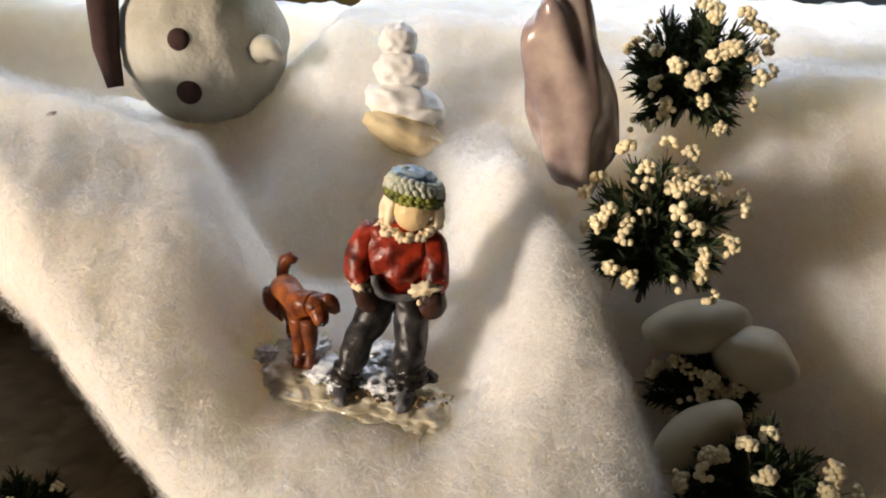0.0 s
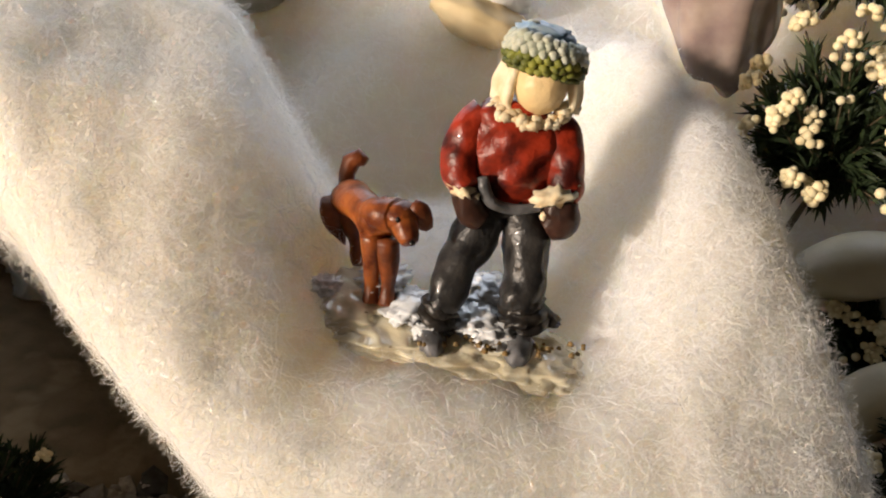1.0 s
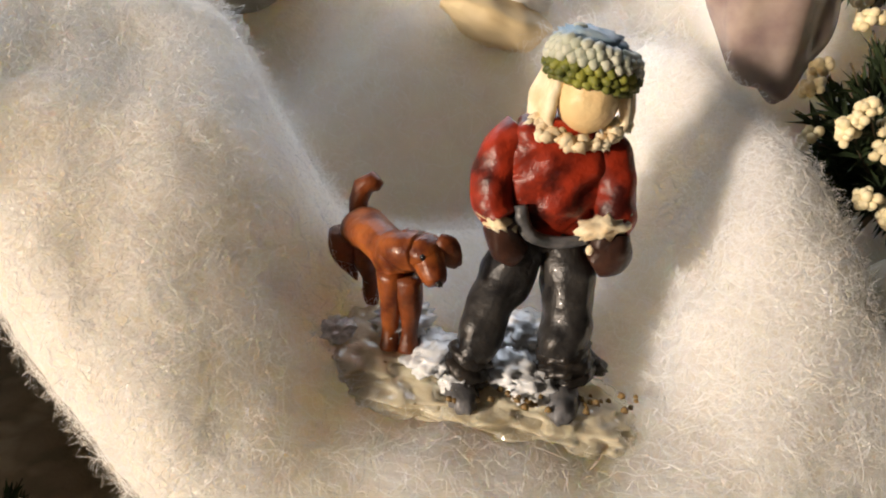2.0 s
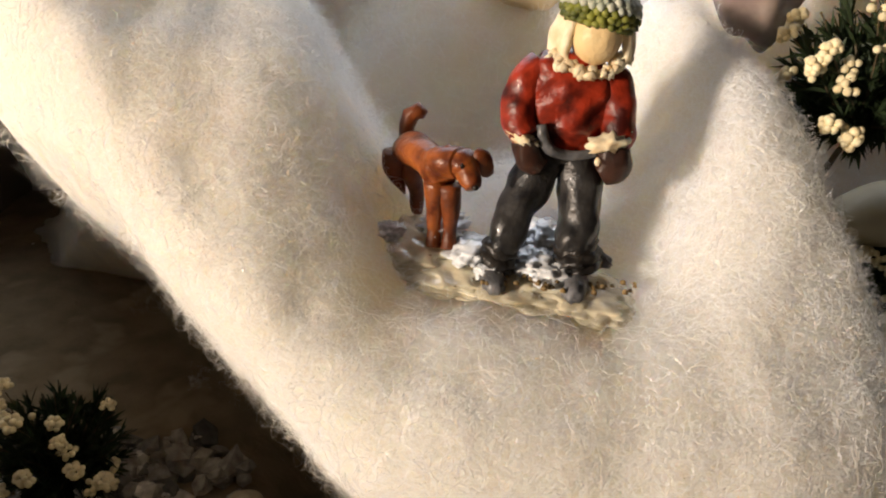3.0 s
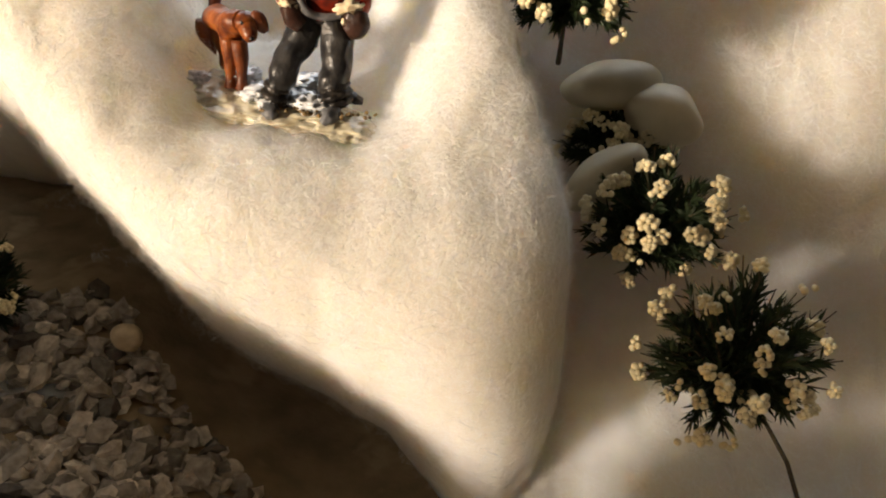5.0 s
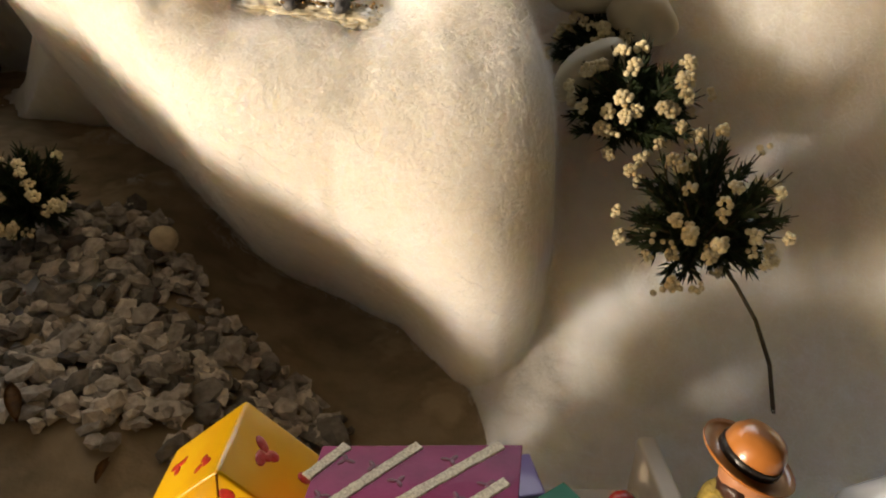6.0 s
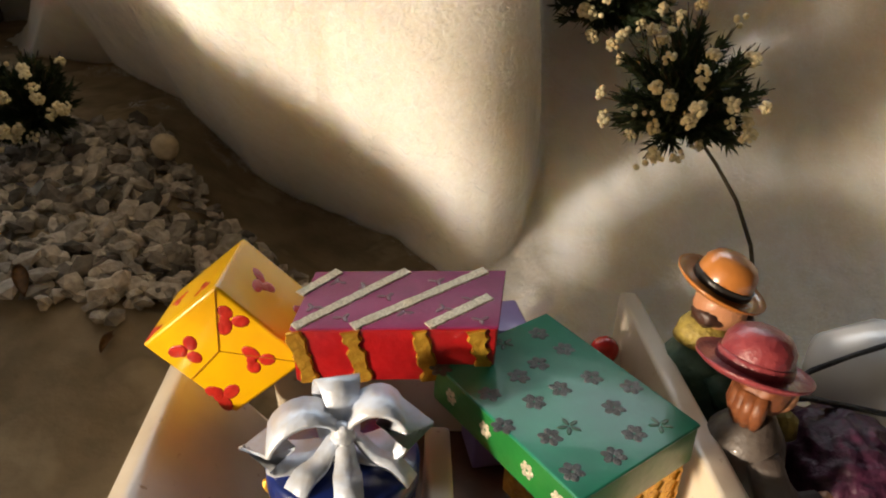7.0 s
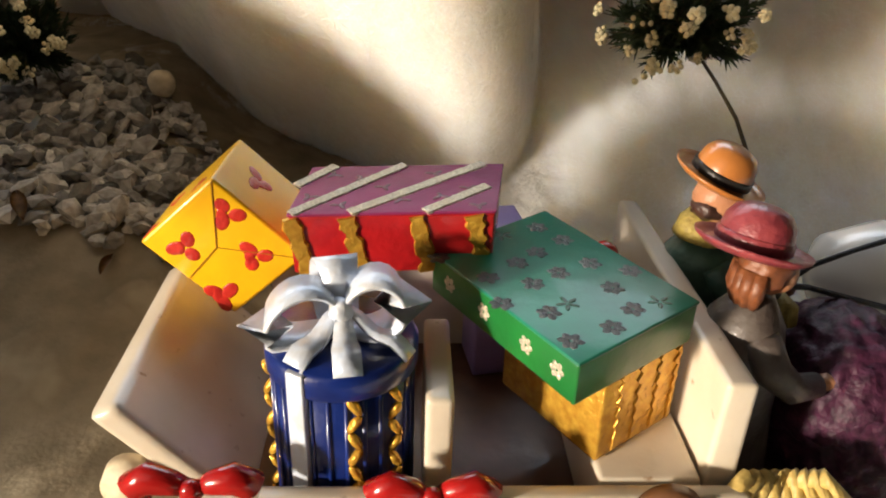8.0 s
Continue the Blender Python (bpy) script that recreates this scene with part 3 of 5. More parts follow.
# loose fibres of the wool, too many to count
def fibres(name, label, spots, seed, length, lift, radius, wander, steps=7):
    """Crinkled flat hairs over an array of sheet places (x, v); centimetres."""
    rng = np.random.default_rng(seed)
    n = len(spots)
    x, v = spots[:, 0], spots[:, 1]
    h = 0.05
    p = sheet(x, v)
    nx = np.cross(sheet(x + h, v) - sheet(x - h, v), sheet(x, v + h) - sheet(x, v - h))
    nx /= np.linalg.norm(nx, axis=1, keepdims=True) + 1e-9
    way = rng.normal(size=(n, 3))
    way -= nx * (way * nx).sum(1, keepdims=True)
    way /= np.linalg.norm(way, axis=1, keepdims=True)
    across = np.cross(nx, way)
    ln = rng.uniform(*length, (n, 1))
    rise = rng.uniform(*lift, (n, 1))
    bend = rng.normal(size=(n, 1)) * wander
    turns, start = rng.uniform(4, 11, (n, 1)), rng.uniform(0, 6.3, (n, 1))
    pts = []
    for i in range(steps):
        u = i / (steps - 1)
        pts.append(p + nx * (0.012 + rise * (math.sin(math.pi * (0.1 + 0.85 * u)) + 0.25 * np.sin(u * turns * 1.3 + start * 2))) + way * ln * (u - 0.5)
                   + across * ln * (bend * (u - 0.5) ** 2 + 0.07 * np.sin(u * turns + start)))
    pts = np.stack(pts, 1)
    tan = np.gradient(pts, axis=1)
    tan /= np.linalg.norm(tan, axis=2, keepdims=True) + 1e-9
    tip = rng.normal(size=(n, 1, 3)) * 0.5 + nx[:, None]
    side = np.cross(tan, np.broadcast_to(tip, tan.shape))
    side /= np.linalg.norm(side, axis=2, keepdims=True) + 1e-9
    r = rng.uniform(*radius, (n, 1, 1))
    verts = np.stack([pts - r * side, pts + r * side], 2).reshape(-1, 3) * CM
    base = (np.arange(n) * steps * 2)[:, None] + (np.arange(steps - 1) * 2)[None]
    quads = np.stack([base, base + 1, base + 3, base + 2], -1).reshape(-1, 4)
    data = bpy.data.meshes.new(name)
    data.vertices.add(len(verts))
    data.vertices.foreach_set("co", verts.astype(np.float32).ravel())
    data.loops.add(quads.size)
    data.loops.foreach_set("vertex_index", quads.astype(np.int32).ravel())
    data.polygons.add(len(quads))
    data.polygons.foreach_set("loop_start", np.arange(0, quads.size, 4, dtype=np.int32))
    data.polygons.foreach_set("use_smooth", np.ones(len(quads), dtype=bool))
    data.update(calc_edges=True)
    data.materials.append(FIBRE)
    return tagged(new(name, data), label, "wool", kind="stuff")


def scatter(count, x0, x1, v0, v1, seed):
    rng = np.random.default_rng(seed)
    return np.stack([rng.uniform(x0, x1, count), rng.uniform(v0, v1, count)], -1)


def rim(count, x0, x1, inside0, inside1, seed):
    """Spots along the front rim of the shelf."""
    rng = np.random.default_rng(seed)
    x = rng.uniform(x0, x1, count)
    return np.stack([x, front_line(x) + rng.uniform(inside0, inside1, count)], -1)


def off_bowl(spots, keep, seed):
    """Thins the spots in the matted bowl round the figurines."""
    rng = np.random.default_rng(seed)
    x, v = spots[:, 0], spots[:, 1]
    mid = -1.2 - 0.4 * np.maximum(v - 16.5, 0)
    bowl = sstep(11.8, 13.2, v) * np.exp(-np.abs((x - mid) / 2.9) ** 6)
    return spots[rng.uniform(size=len(x)) > (1 - keep) * bowl]


fibres("wool_fibres", "short crinkled white fibres on the cotton wool", off_bowl(scatter(46000, -10.5, 6.3, 10.6, 18.5, 21), 0.12, 51), 22, (0.2, 0.75), (0.0, 0.07), (0.0018, 0.0042), 1.2)
fibres("wool_fibres", "crinkled fibres on the rim of the cotton wool", rim(15000, -11, 5.5, 0.02, 1.6, 23), 24, (0.2, 0.7), (0.0, 0.09), (0.0015, 0.0036), 1.2)
fibres("loose_hairs", "loose hairs standing off the wool's rim", rim(1500, -11, 3, 0.02, 0.6, 25), 26, (0.4, 1.3), (0.05, 0.35), (0.0014, 0.0028), 2.2, steps=9)
fibres("wool_fibres", "short fibres on the far cotton wool slope", scatter(9000, 8.5, 18, 10.0, 22, 27), 28, (0.3, 0.9), (0.0, 0.06), (0.0018, 0.0036), 1.2)
fibres("wool_fuzz", "fine standing fuzz on the cotton wool", off_bowl(scatter(44000, -11, 6.0, 10.4, 19, 31), 0.25, 52), 32, (0.15, 0.5), (0.03, 0.24), (0.0012, 0.0028), 1.4, steps=6)
fibres("wool_fuzz", "fine standing fuzz on the far cotton wool", scatter(24000, -14, 16, 17, 28, 33), 34, (0.2, 0.8), (0.05, 0.34), (0.0018, 0.0040), 1.4, steps=6)
fibres("wool_fuzz", "loose fluff along the edge of the cotton wool", scatter(2600, 3.0, 16, 8.5, 13, 35), 36, (0.3, 0.9), (0.02, 0.12), (0.0014, 0.0028), 1.4, steps=6)

# stones, pebbles and the gravel bed
def stone(name, label, centre, radii, turn, mat, seed, rough=0.2, freq=1.6, cuts=4):
    bm = bmesh.new()
    noise.seed_set(seed)
    blob(bm, centre, radii, turn, 0, cuts, rough, freq)
    noise.seed_set(1)
    return tagged(part(name, bm, mat), label, "stone")


stone("rock", "wet-looking brown and mauve rock half sunk in cotton wool", (3.25, 19.2, 16.6), (1.05, 0.85, 2.7), (10, -16, 0), ROCK, 3, 0.26, 1.5, 5)
stone("white_pebble", "smooth white translucent pebble on cotton wool", (7.1, 18.4, 11.0), (1.45, 0.75, 0.68), (0, -8, 6), WHITE_STONE, 5, 0.18, 1.0)
stone("white_pebble", "smooth white rounded pebble leaning on another", (8.5, 17.9, 10.4), (1.15, 0.75, 0.85), (0, 18, 0), WHITE_STONE, 6, 0.18, 1.0)
stone("white_pebble", "long white pebble among twig trees", (6.65, 16.2, 9.1), (1.25, 0.60, 0.64), (0, -40, 10), WHITE_STONE, 7, 0.15, 1.0)


def surface_at(x, y):
    """The height of the low ground at a place."""
    return float(low_ground(np.array(x, float), np.array(y, float)))


def gravel_bed(count, seed):
    rng = np.random.default_rng(seed)
    ico = bmesh.new()
    bmesh.ops.create_icosphere(ico, subdivisions=1, radius=1.0)
    base = np.array([v.co[:] for v in ico.verts])
    tris = np.array([[v.index for v in f.verts] for f in ico.faces])
    ico.free()
    verts, faces = [], []
    made = 0
    while made < count:
        x, y = rng.uniform(-15.5, 0.8), rng.uniform(10.2, 21.5)
        right = -0.3 - 0.95 * max(0.0, y - 12.8)
        left_low = 11.4 - 0.10 * (x + 10)
        if x > right + rng.normal(0, 0.3) or y < left_low + rng.normal(0, 0.45):
            continue
        r = rng.uniform(0.22, 0.44) * (1.25 if rng.random() < 0.15 else 1.0)
        m = np.array(Euler(rng.uniform(-0.9, 0.9, 3)).to_matrix() @ Euler((0, 0, rng.uniform(0, 6.3))).to_matrix())
        p = base * (r * rng.uniform(0.8, 1.5), r * rng.uniform(0.7, 1.1), r * rng.uniform(0.35, 0.8))
        p = p * rng.uniform(0.72, 1.22, (len(base), 1)) @ m.T
        z = surface_at(x, y) + r * 0.5 + 0.1 + rng.uniform(-0.05, 0.45)
        verts.append(p + (x, y, z))
        faces.append(tris + made * len(base))
        made += 1
    data = bpy.data.meshes.new("gravel")
    data.from_pydata((np.concatenate(verts) * CM).tolist(), [], np.concatenate(faces).tolist())
    data.materials.append(GRAVEL_BED)
    return tagged(new("gravel", data), "heap of small angular grey gravel in the hollow", "gravel", kind="stuff")


GRAVEL_BED = material("gravel_mix", (0.44, 0.40, 0.34), 0.75, (0.22, 0.19, 0.15), 30, 0.8, 0.8, 60)
nt = GRAVEL_BED.node_tree
geo, hsv = nt.nodes.new("ShaderNodeNewGeometry"), nt.nodes.new("ShaderNodeHueSaturation")
rng_node = nt.nodes.new("ShaderNodeMapRange")
rng_node.inputs["To Min"].default_value, rng_node.inputs["To Max"].default_value = 0.25, 1.8
nt.links.new(geo.outputs["Random Per Island"], rng_node.inputs["Value"])
nt.links.new(rng_node.outputs[0], hsv.inputs["Value"])
bsdf = nt.nodes["Principled BSDF"]
nt.links.new(bsdf.inputs["Base Color"].links[0].from_socket, hsv.inputs["Color"])
nt.links.new(hsv.outputs[0], bsdf.inputs["Base Color"])
gravel_bed(1300, 4)
stone("cream_pebble", "cream pebble lying on grey gravel", (-7.05, 18.75, 1.85), (0.50, 0.38, 0.56), (20, 10, 0), PEBBLE, 8, 0.15, 1.2, 3)
LEAF = material("dry_leaf", (0.24, 0.11, 0.025), 0.6, (0.10, 0.045, 0.012), 30, 0.8, 0.4, 60, translucent=0.2)


def dry_leaf(centre, length, width, turn):
    bm = bmesh.new()
    rows = []
    for i in range(9):
        u = i / 8
        w = width * math.sin(math.pi * min(1, u * 0.95 + 0.04)) ** 0.8
        rows.append([bm.verts.new(Vector((s * w, (u - 0.5) * length, 0.10 * s * s + 0.12 * math.sin(3 * u)))) for s in (-1, -0.5, 0, 0.5, 1)])
    for a, b in zip(rows, rows[1:]):
        for k in range(4):
            bm.faces.new((a[k], a[k + 1], b[k + 1], b[k]))
    bmesh.ops.solidify(bm, geom=bm.faces[:], thickness=0.02)
    m = Matrix.Translation(c3(*centre)) @ Euler([radians(t) for t in turn]).to_matrix().to_4x4() @ Matrix.Scale(CM, 4)
    bm.transform(m)
    return tagged(part("dry_leaf", bm, LEAF), "curled brown dry leaf lying on the ground", "leaf")


dry_leaf((-9.15, 11.2, 0.42), 1.5, 0.22, (10, 0, 28))
dry_leaf((-6.4, 9.85, -0.72), 0.9, 0.15, (5, 0, -10))
bm = bmesh.new()
blob(bm, (-9.22, 18.87, 15.60), (0.13, 0.05, 0.05), (0, -20, 15), 0, 2, 0.2)
tagged(part("seed", bm, LEAF), "tiny dark brown seed lying on cotton wool", "seed")

# the sleigh with its load of gifts
CREAM_WOOD = material("cream_lacquer", (0.66, 0.58, 0.46), 0.32, (0.55, 0.46, 0.34), 6, 0.6, 0.15, 40, coat=0.3, subsurface=0.1, depth=0.003, fine=((0.35, 0.24, 0.14), 260, 0.68))
RED_GLOSS = material("red_gloss", (0.42, 0.012, 0.010), 0.22, (0.26, 0.006, 0.006), 20, 0.7, 0.2, 40, coat=0.6)
GOLD = material("gold_foil", (0.80, 0.46, 0.06), 0.26, (0.55, 0.26, 0.03), 40, 0.8, 1.0, 50, metal=0.55)
YELLOW = material("yellow_gloss_paint", (0.86, 0.50, 0.005), 0.30, (0.80, 0.40, 0.004), 9, 0.7, 0.12, 30, coat=0.5)
HOLLY = material("red_print", (0.56, 0.030, 0.018), 0.30, (0.36, 0.012, 0.010), 40, 0.8, 0.5, 80, coat=0.4)
CRIMSON = material("crimson_paint", (0.46, 0.012, 0.014), 0.30, (0.30, 0.008, 0.010), 14, 0.7, 0.5, 40, coat=0.5)
# crimson gift's top: the sky's cool light is mixed into this colour
CRIMSON_SKYLIT = material("crimson_sky_tint", (0.30, 0.035, 0.13), 0.45, (0.20, 0.02, 0.08), 14, 0.7, 0.4, 40, coat=0.05, specular=0.25)
SILVER = material("silver_glitter", (0.72, 0.66, 0.52), 0.35, (0.40, 0.34, 0.24), 160, 0.9, 0.9, 160, metal=0.35)
PLUM = material("plum_print", (0.13, 0.010, 0.035), 0.35, coat=0.3)
EMERALD = material("emerald_paint", (0.012, 0.17, 0.030), 0.34, (0.008, 0.11, 0.022), 8, 0.7, 0.3, 24, coat=0.25)
# emerald gift's top, its green turned teal to hold the sky's reflection
EMERALD_SKYLIT = material("emerald_sky_tint", (0.014, 0.21, 0.125), 0.34, (0.010, 0.14, 0.085), 8, 0.7, 0.4, 18, coat=0.15, specular=0.4)
FLAKE = material("grey_glitter_print", (0.16, 0.16, 0.16), 0.35, (0.05, 0.07, 0.07), 200, 0.9, 0.9, 200, metal=0.4)
STAR = material("dark_green_print", (0.004, 0.05, 0.012), 0.35)
NAVY = material("navy_paint", (0.006, 0.022, 0.16), 0.30, (0.004, 0.012, 0.09), 12, 0.7, 0.3, 30, coat=0.45)
RIBBON = material("silver_ribbon", (0.64, 0.72, 0.86), 0.36, (0.46, 0.42, 0.34), 22, 0.5, 0.5, 40, metal=0.15, coat=0.2)
LAVENDER = material("lavender_paint", (0.30, 0.22, 0.52), 0.4, coat=0.3)

# much darker than the cream boards; only the floor board has it
FLOOR_BROWN = material("floor_brown", (0.12, 0.055, 0.025), 0.4, (0.06, 0.028, 0.014), 8, 0.8, 0.3, 30, coat=0.15)

sleigh = thing("sleigh", "cream lacquered toy sleigh loaded with wrapped gifts", "sleigh", (2.5, 3.5, -2.6))


def board(name, corners, bevel=0.12, label="", parent=sleigh, mat=CREAM_WOOD):
    bm = bmesh.new()
    solid(bm, corners, 0, bevel, 3)
    return part(name, bm, mat, parent, label)


# tail board leaning backwards, floor, near and far sides, seat back
board("tail_board", [(-1.35, 1.1, -1.3), (-0.9, 1.1, -1.0), (-0.9, 6.4, -1.0), (-1.35, 6.4, -1.3),
                     (-3.6, 1.15, 1.15), (-3.05, 1.15, 1.45), (-3.05, 6.4, 1.45), (-3.6, 6.4, 1.15)], 0.20)
board("floor_board", [(-1.4, 0.7, -1.7), (11.6, 0.7, -1.7), (11.6, 7.2, -1.7), (-1.4, 7.2, -1.7),
                      (-1.4, 0.7, -1.3), (11.6, 0.7, -1.3), (11.6, 7.2, -1.3), (-1.4, 7.2, -1.3)], 0.08, "dark brown floor", mat=FLOOR_BROWN)
board("side_board", [(-1.2, 0.25, -1.7), (7.9, 0.25, -1.7), (7.9, 0.65, -1.7), (-1.2, 0.65, -1.7),
                     (-1.9, 0.10, 0.30), (7.9, 0.10, 0.30), (7.9, 0.50, 0.30), (-1.9, 0.50, 0.30)], 0.12)
board("side_board", [(-1.2, 7.0, -1.7), (7.9, 7.0, -1.7), (7.9, 7.4, -1.7), (-1.2, 7.4, -1.7),
                     (-1.5, 7.1, 1.2), (7.9, 7.1, 1.2), (7.9, 7.5, 1.2), (-1.5, 7.5, 1.2)], 0.12)
board("seat_back", [(7.2, 0.75, -1.5), (7.85, 0.75, -1.5), (7.75, 8.0, -1.5), (7.1, 8.0, -1.5),
                    (7.25, 0.65, 2.3), (7.80, 0.65, 2.3), (7.60, 8.1, 2.3), (7.15, 8.1, 2.3)], 0.12)
board("divider", [(2.25, 1.0, -1.5), (2.75, 1.0, -1.5), (2.75, 3.6, -1.5), (2.25, 3.6, -1.5),
                  (2.25, 1.0, 1.7), (2.75, 1.0, 1.7), (2.75, 3.6, 1.7), (2.25, 3.6, 1.7)], 0.12)
board("ledge", [(5.3, 0.55, -1.32), (7.15, 0.55, -1.32), (7.15, 5.2, -1.32), (5.3, 5.2, -1.32),
                (5.3, 0.55, 0.30), (7.15, 0.55, 0.30), (7.15, 5.2, 0.30), (5.3, 5.2, 0.30)], 0.12)
for y in (1.0, 6.8):
    bm = bmesh.new()
    tube(bm, [(-4.0, y, -1.4), (-3.4, y, -2.2), (-2.2, y, -2.55), (4, y, -2.6), (11, y, -2.6), (12.6, y, -2.2), (13.4, y, -1.2)],
         [(0.16, 0.22)] * 7, 0, 10)
    part("runner", bm, CREAM_WOOD, sleigh)
    for x in (0.0, 4.0, 8.0):
        board("strut", [(x, y - 0.15, -2.6), (x + 0.4, y - 0.15, -2.6), (x + 0.4, y + 0.15, -2.6), (x, y + 0.15, -2.6),
                        (x, y - 0.15, -1.6), (x + 0.4, y - 0.15, -1.6), (x + 0.4, y + 0.15, -1.6), (x, y + 0.15, -1.6)], 0.05)


def side_bow(centre, size):
    """A red bow on the rail: two loops and a knot."""
    x, y, z = centre
    bow = new("bow")
    bow.empty_display_size = 0.003
    bow.parent = sleigh
    bow.location = c3(x, y, z) - sleigh.location
    tagged(bow, "glossy red painted bow")
    for s in (-1, 1):
        bm = bmesh.new()
        tube(bm, [(x + s * 0.10 * size, y, z), (x + s * 0.35 * size, y - 0.05, z + 0.16 * size), (x + s * 0.72 * size, y - 0.05, z + 0.26 * size),
                  (x + s * 0.92 * size, y, z + 0.10 * size), (x + s * 0.90 * size, y, z - 0.20 * size)],
             [(0.14 * size, 0.16 * size), (0.24 * size, 0.22 * size), (0.32 * size, 0.28 * size), (0.34 * size, 0.30 * size), (0.20 * size, 0.18 * size)], 0, 14, 0.06)
        part("loop", bm, RED_GLOSS, bow)
    bm = bmesh.new()
    blob(bm, (x, y - 0.12, z + 0.04), (0.22 * size, 0.20 * size, 0.24 * size), mat=0, cuts=3, rough=0.1)
    part("knot", bm, RED_GLOSS, bow)


side_bow((-1.55, 0.10, 0.62), 0.95)
side_bow((2.37, 0.10, 0.42), 0.95)
bm = bmesh.new()
tube(bm, [(6.42, 0.12, 0.0), (6.42, -0.15, 0.02)], [0.62, 0.55], 0, 24)
part("roundel", bm, material("brown_roundel", (0.16, 0.07, 0.03), 0.4, coat=0.3), sleigh, "dark brown disc on the rail")
bm = bmesh.new()
tube(bm, [(-3.0, 1.2, -0.2), (-3.0, 0.85, -0.15)], [0.5, 0.45], 0, 24)
part("medallion", bm, PEBBLE, sleigh, "cream coloured disc below the tail board")


def frame_of(o, e1, e2):
    """A pose on a face: its origin, x along e1, z outwards; centimetres."""
    o, a, b = Vector(o), Vector(e1).normalized(), Vector(e2)
    n = a.cross(b).normalized()
    b = n.cross(a)
    m = Matrix((a, b, n)).transposed().to_4x4()
    return Matrix.Translation(o) @ m


def dab(bm, m, u, v, ru, rv, turn=0.0, height=0.03, mat=0):
    """A raised dab of paint on a face, at (u, v) in its frame."""
    made = bmesh.ops.create_icosphere(bm, subdivisions=2, radius=1.0)["verts"]
    c, s = math.cos(turn), math.sin(turn)
    for w in made:
        x, y = w.co.x * ru, w.co.y * rv
        w.co = (m @ Vector((u + c * x - s * y, v + s * x + c * y, w.co.z * height))) * CM
    for f in {f for w in made for f in w.link_faces}:
        f.material_index = mat


def strip(bm, m, pts, width, height=0.03, wave=0.0, seed=0):
    """A raised band along points of a face."""
    rnd = random.Random(seed)
    rows = []
    for i, (u, v) in enumerate(pts):
        a, b = Vector(pts[max(i - 1, 0)]), Vector(pts[min(i + 1, len(pts) - 1)])
        d = (b - a).normalized()
        n = Vector((-d.y, d.x)) * (width / 2) * (1 + rnd.uniform(-wave, wave))
        rows.append([bm.verts.new((m @ Vector((u + s * n.x, v + s * n.y, h))) * CM) for s, h in ((-1, -0.01), (-0.8, height), (0.8, height), (1, -0.01))])
    for a, b in zip(rows, rows[1:]):
        for k in range(3):
            bm.faces.new((a[k], a[k + 1], b[k + 1], b[k]))
    bm.faces.new(rows[0][::-1])
    bm.faces.new(rows[-1])


def line(a, b, n=14):
    return [(a[0] + (b[0] - a[0]) * i / n, a[1] + (b[1] - a[1]) * i / n) for i in range(n + 1)]


def holly(gift, m, u, v, size=0.24, turn=0.0):
    bm = bmesh.new()
    for k in range(3):
        a = turn + 2.094 * k
        dab(bm, m, u + math.cos(a) * size * 0.62, v + math.sin(a) * size * 0.62, size * (0.62 + 0.10 * math.sin(7 * u + k)), size * 0.46, a + 0.3, 0.014)
    dab(bm, m, u + size * 0.3, v - size * 0.2, size * 0.5, size * 0.34, 0.8, 0.018)
    part("holly_print", bm, HOLLY, gift, "raised red holly print")


# yellow gift standing on its edge
gift = thing("gift_box", "glossy yellow gift box with red holly prints", "gift", (-1.9, 5.6, 1.1), "gifts on the sleigh")
O, A, B, D = Vector((-1.9, 4.6, 4.2)), Vector((-1.62, 0.15, -1.50)), Vector((1.75, 0.0, -1.70)), Vector((0.20, 2.0, 0.10))
bm = bmesh.new()
box(bm, O, A, B, D, 0, 0.09, 3)
part("wrapped_box", bm, YELLOW, gift)
la, lb, ld = A.length, B.length, D.length
front = frame_of(O, B, A)
front = frame_of(O, A, B) if front.col[2].y > 0 else front
across = front.col[0].to_3d().dot(B) > front.col[0].to_3d().dot(A)
fu, fv = (lb, la) if across else (la, lb)
bm = bmesh.new()
strip(bm, front, line((0.05, 0.05), (fu * 0.5, fv * 0.45)), 0.025, 0.02)
strip(bm, front, line((fu * 0.5, fv * 0.45), (fu * 0.95, fv * 0.5)), 0.025, 0.02)
strip(bm, front, line((fu * 0.5, fv * 0.45), (0.05, fv * 0.95)), 0.015, 0.02)
part("fold", bm, material("fold_line", (0.40, 0.17, 0.003), 0.4), gift, "folded paper seam", smooth=False)
for u, v, t in ((0.30, 0.72, 0.4), (0.72, 0.28, 1.5), (0.86, 0.80, 0.9), (0.16, 0.30, 0.2)):
    holly(gift, front, fu * u, fv * v, 0.33, t)
upper = frame_of(O, B, D)
for u, v, t in ((0.35, 0.55, 0.2), (0.85, 0.6, 1.2)):
    holly(gift, upper, lb * u, ld * v, 0.30, t)
sliver = frame_of(O, D, A)
for u, v, t in ((0.30, 0.30, 0.2), (0.55, 0.75, 1.2), (0.1, 0.9, 0.5)):
    holly(gift, sliver, ld * u, la * v, 0.22, t)

# red gift with silver stripes, tipped backwards
gift = thing("gift_box", "crimson gift box with silver striped top, tinted magenta for sky light", "gift", (1.8, 4.6, 2.6), "gifts on the sleigh")
O, A, B, D = Vector((-0.32, 3.62, 3.85)), Vector((3.86, -0.05, 0.16)), Vector((0.30, 1.80, 0.22)), Vector((0.02, 0.28, -1.35))
bm = bmesh.new()
box(bm, O, A, B, D, 0, 0.05)
part("wrapped_box", bm, CRIMSON, gift)
lid = frame_of(O, A, B)
up = lid.col[2].to_3d().normalized()
bm = bmesh.new()
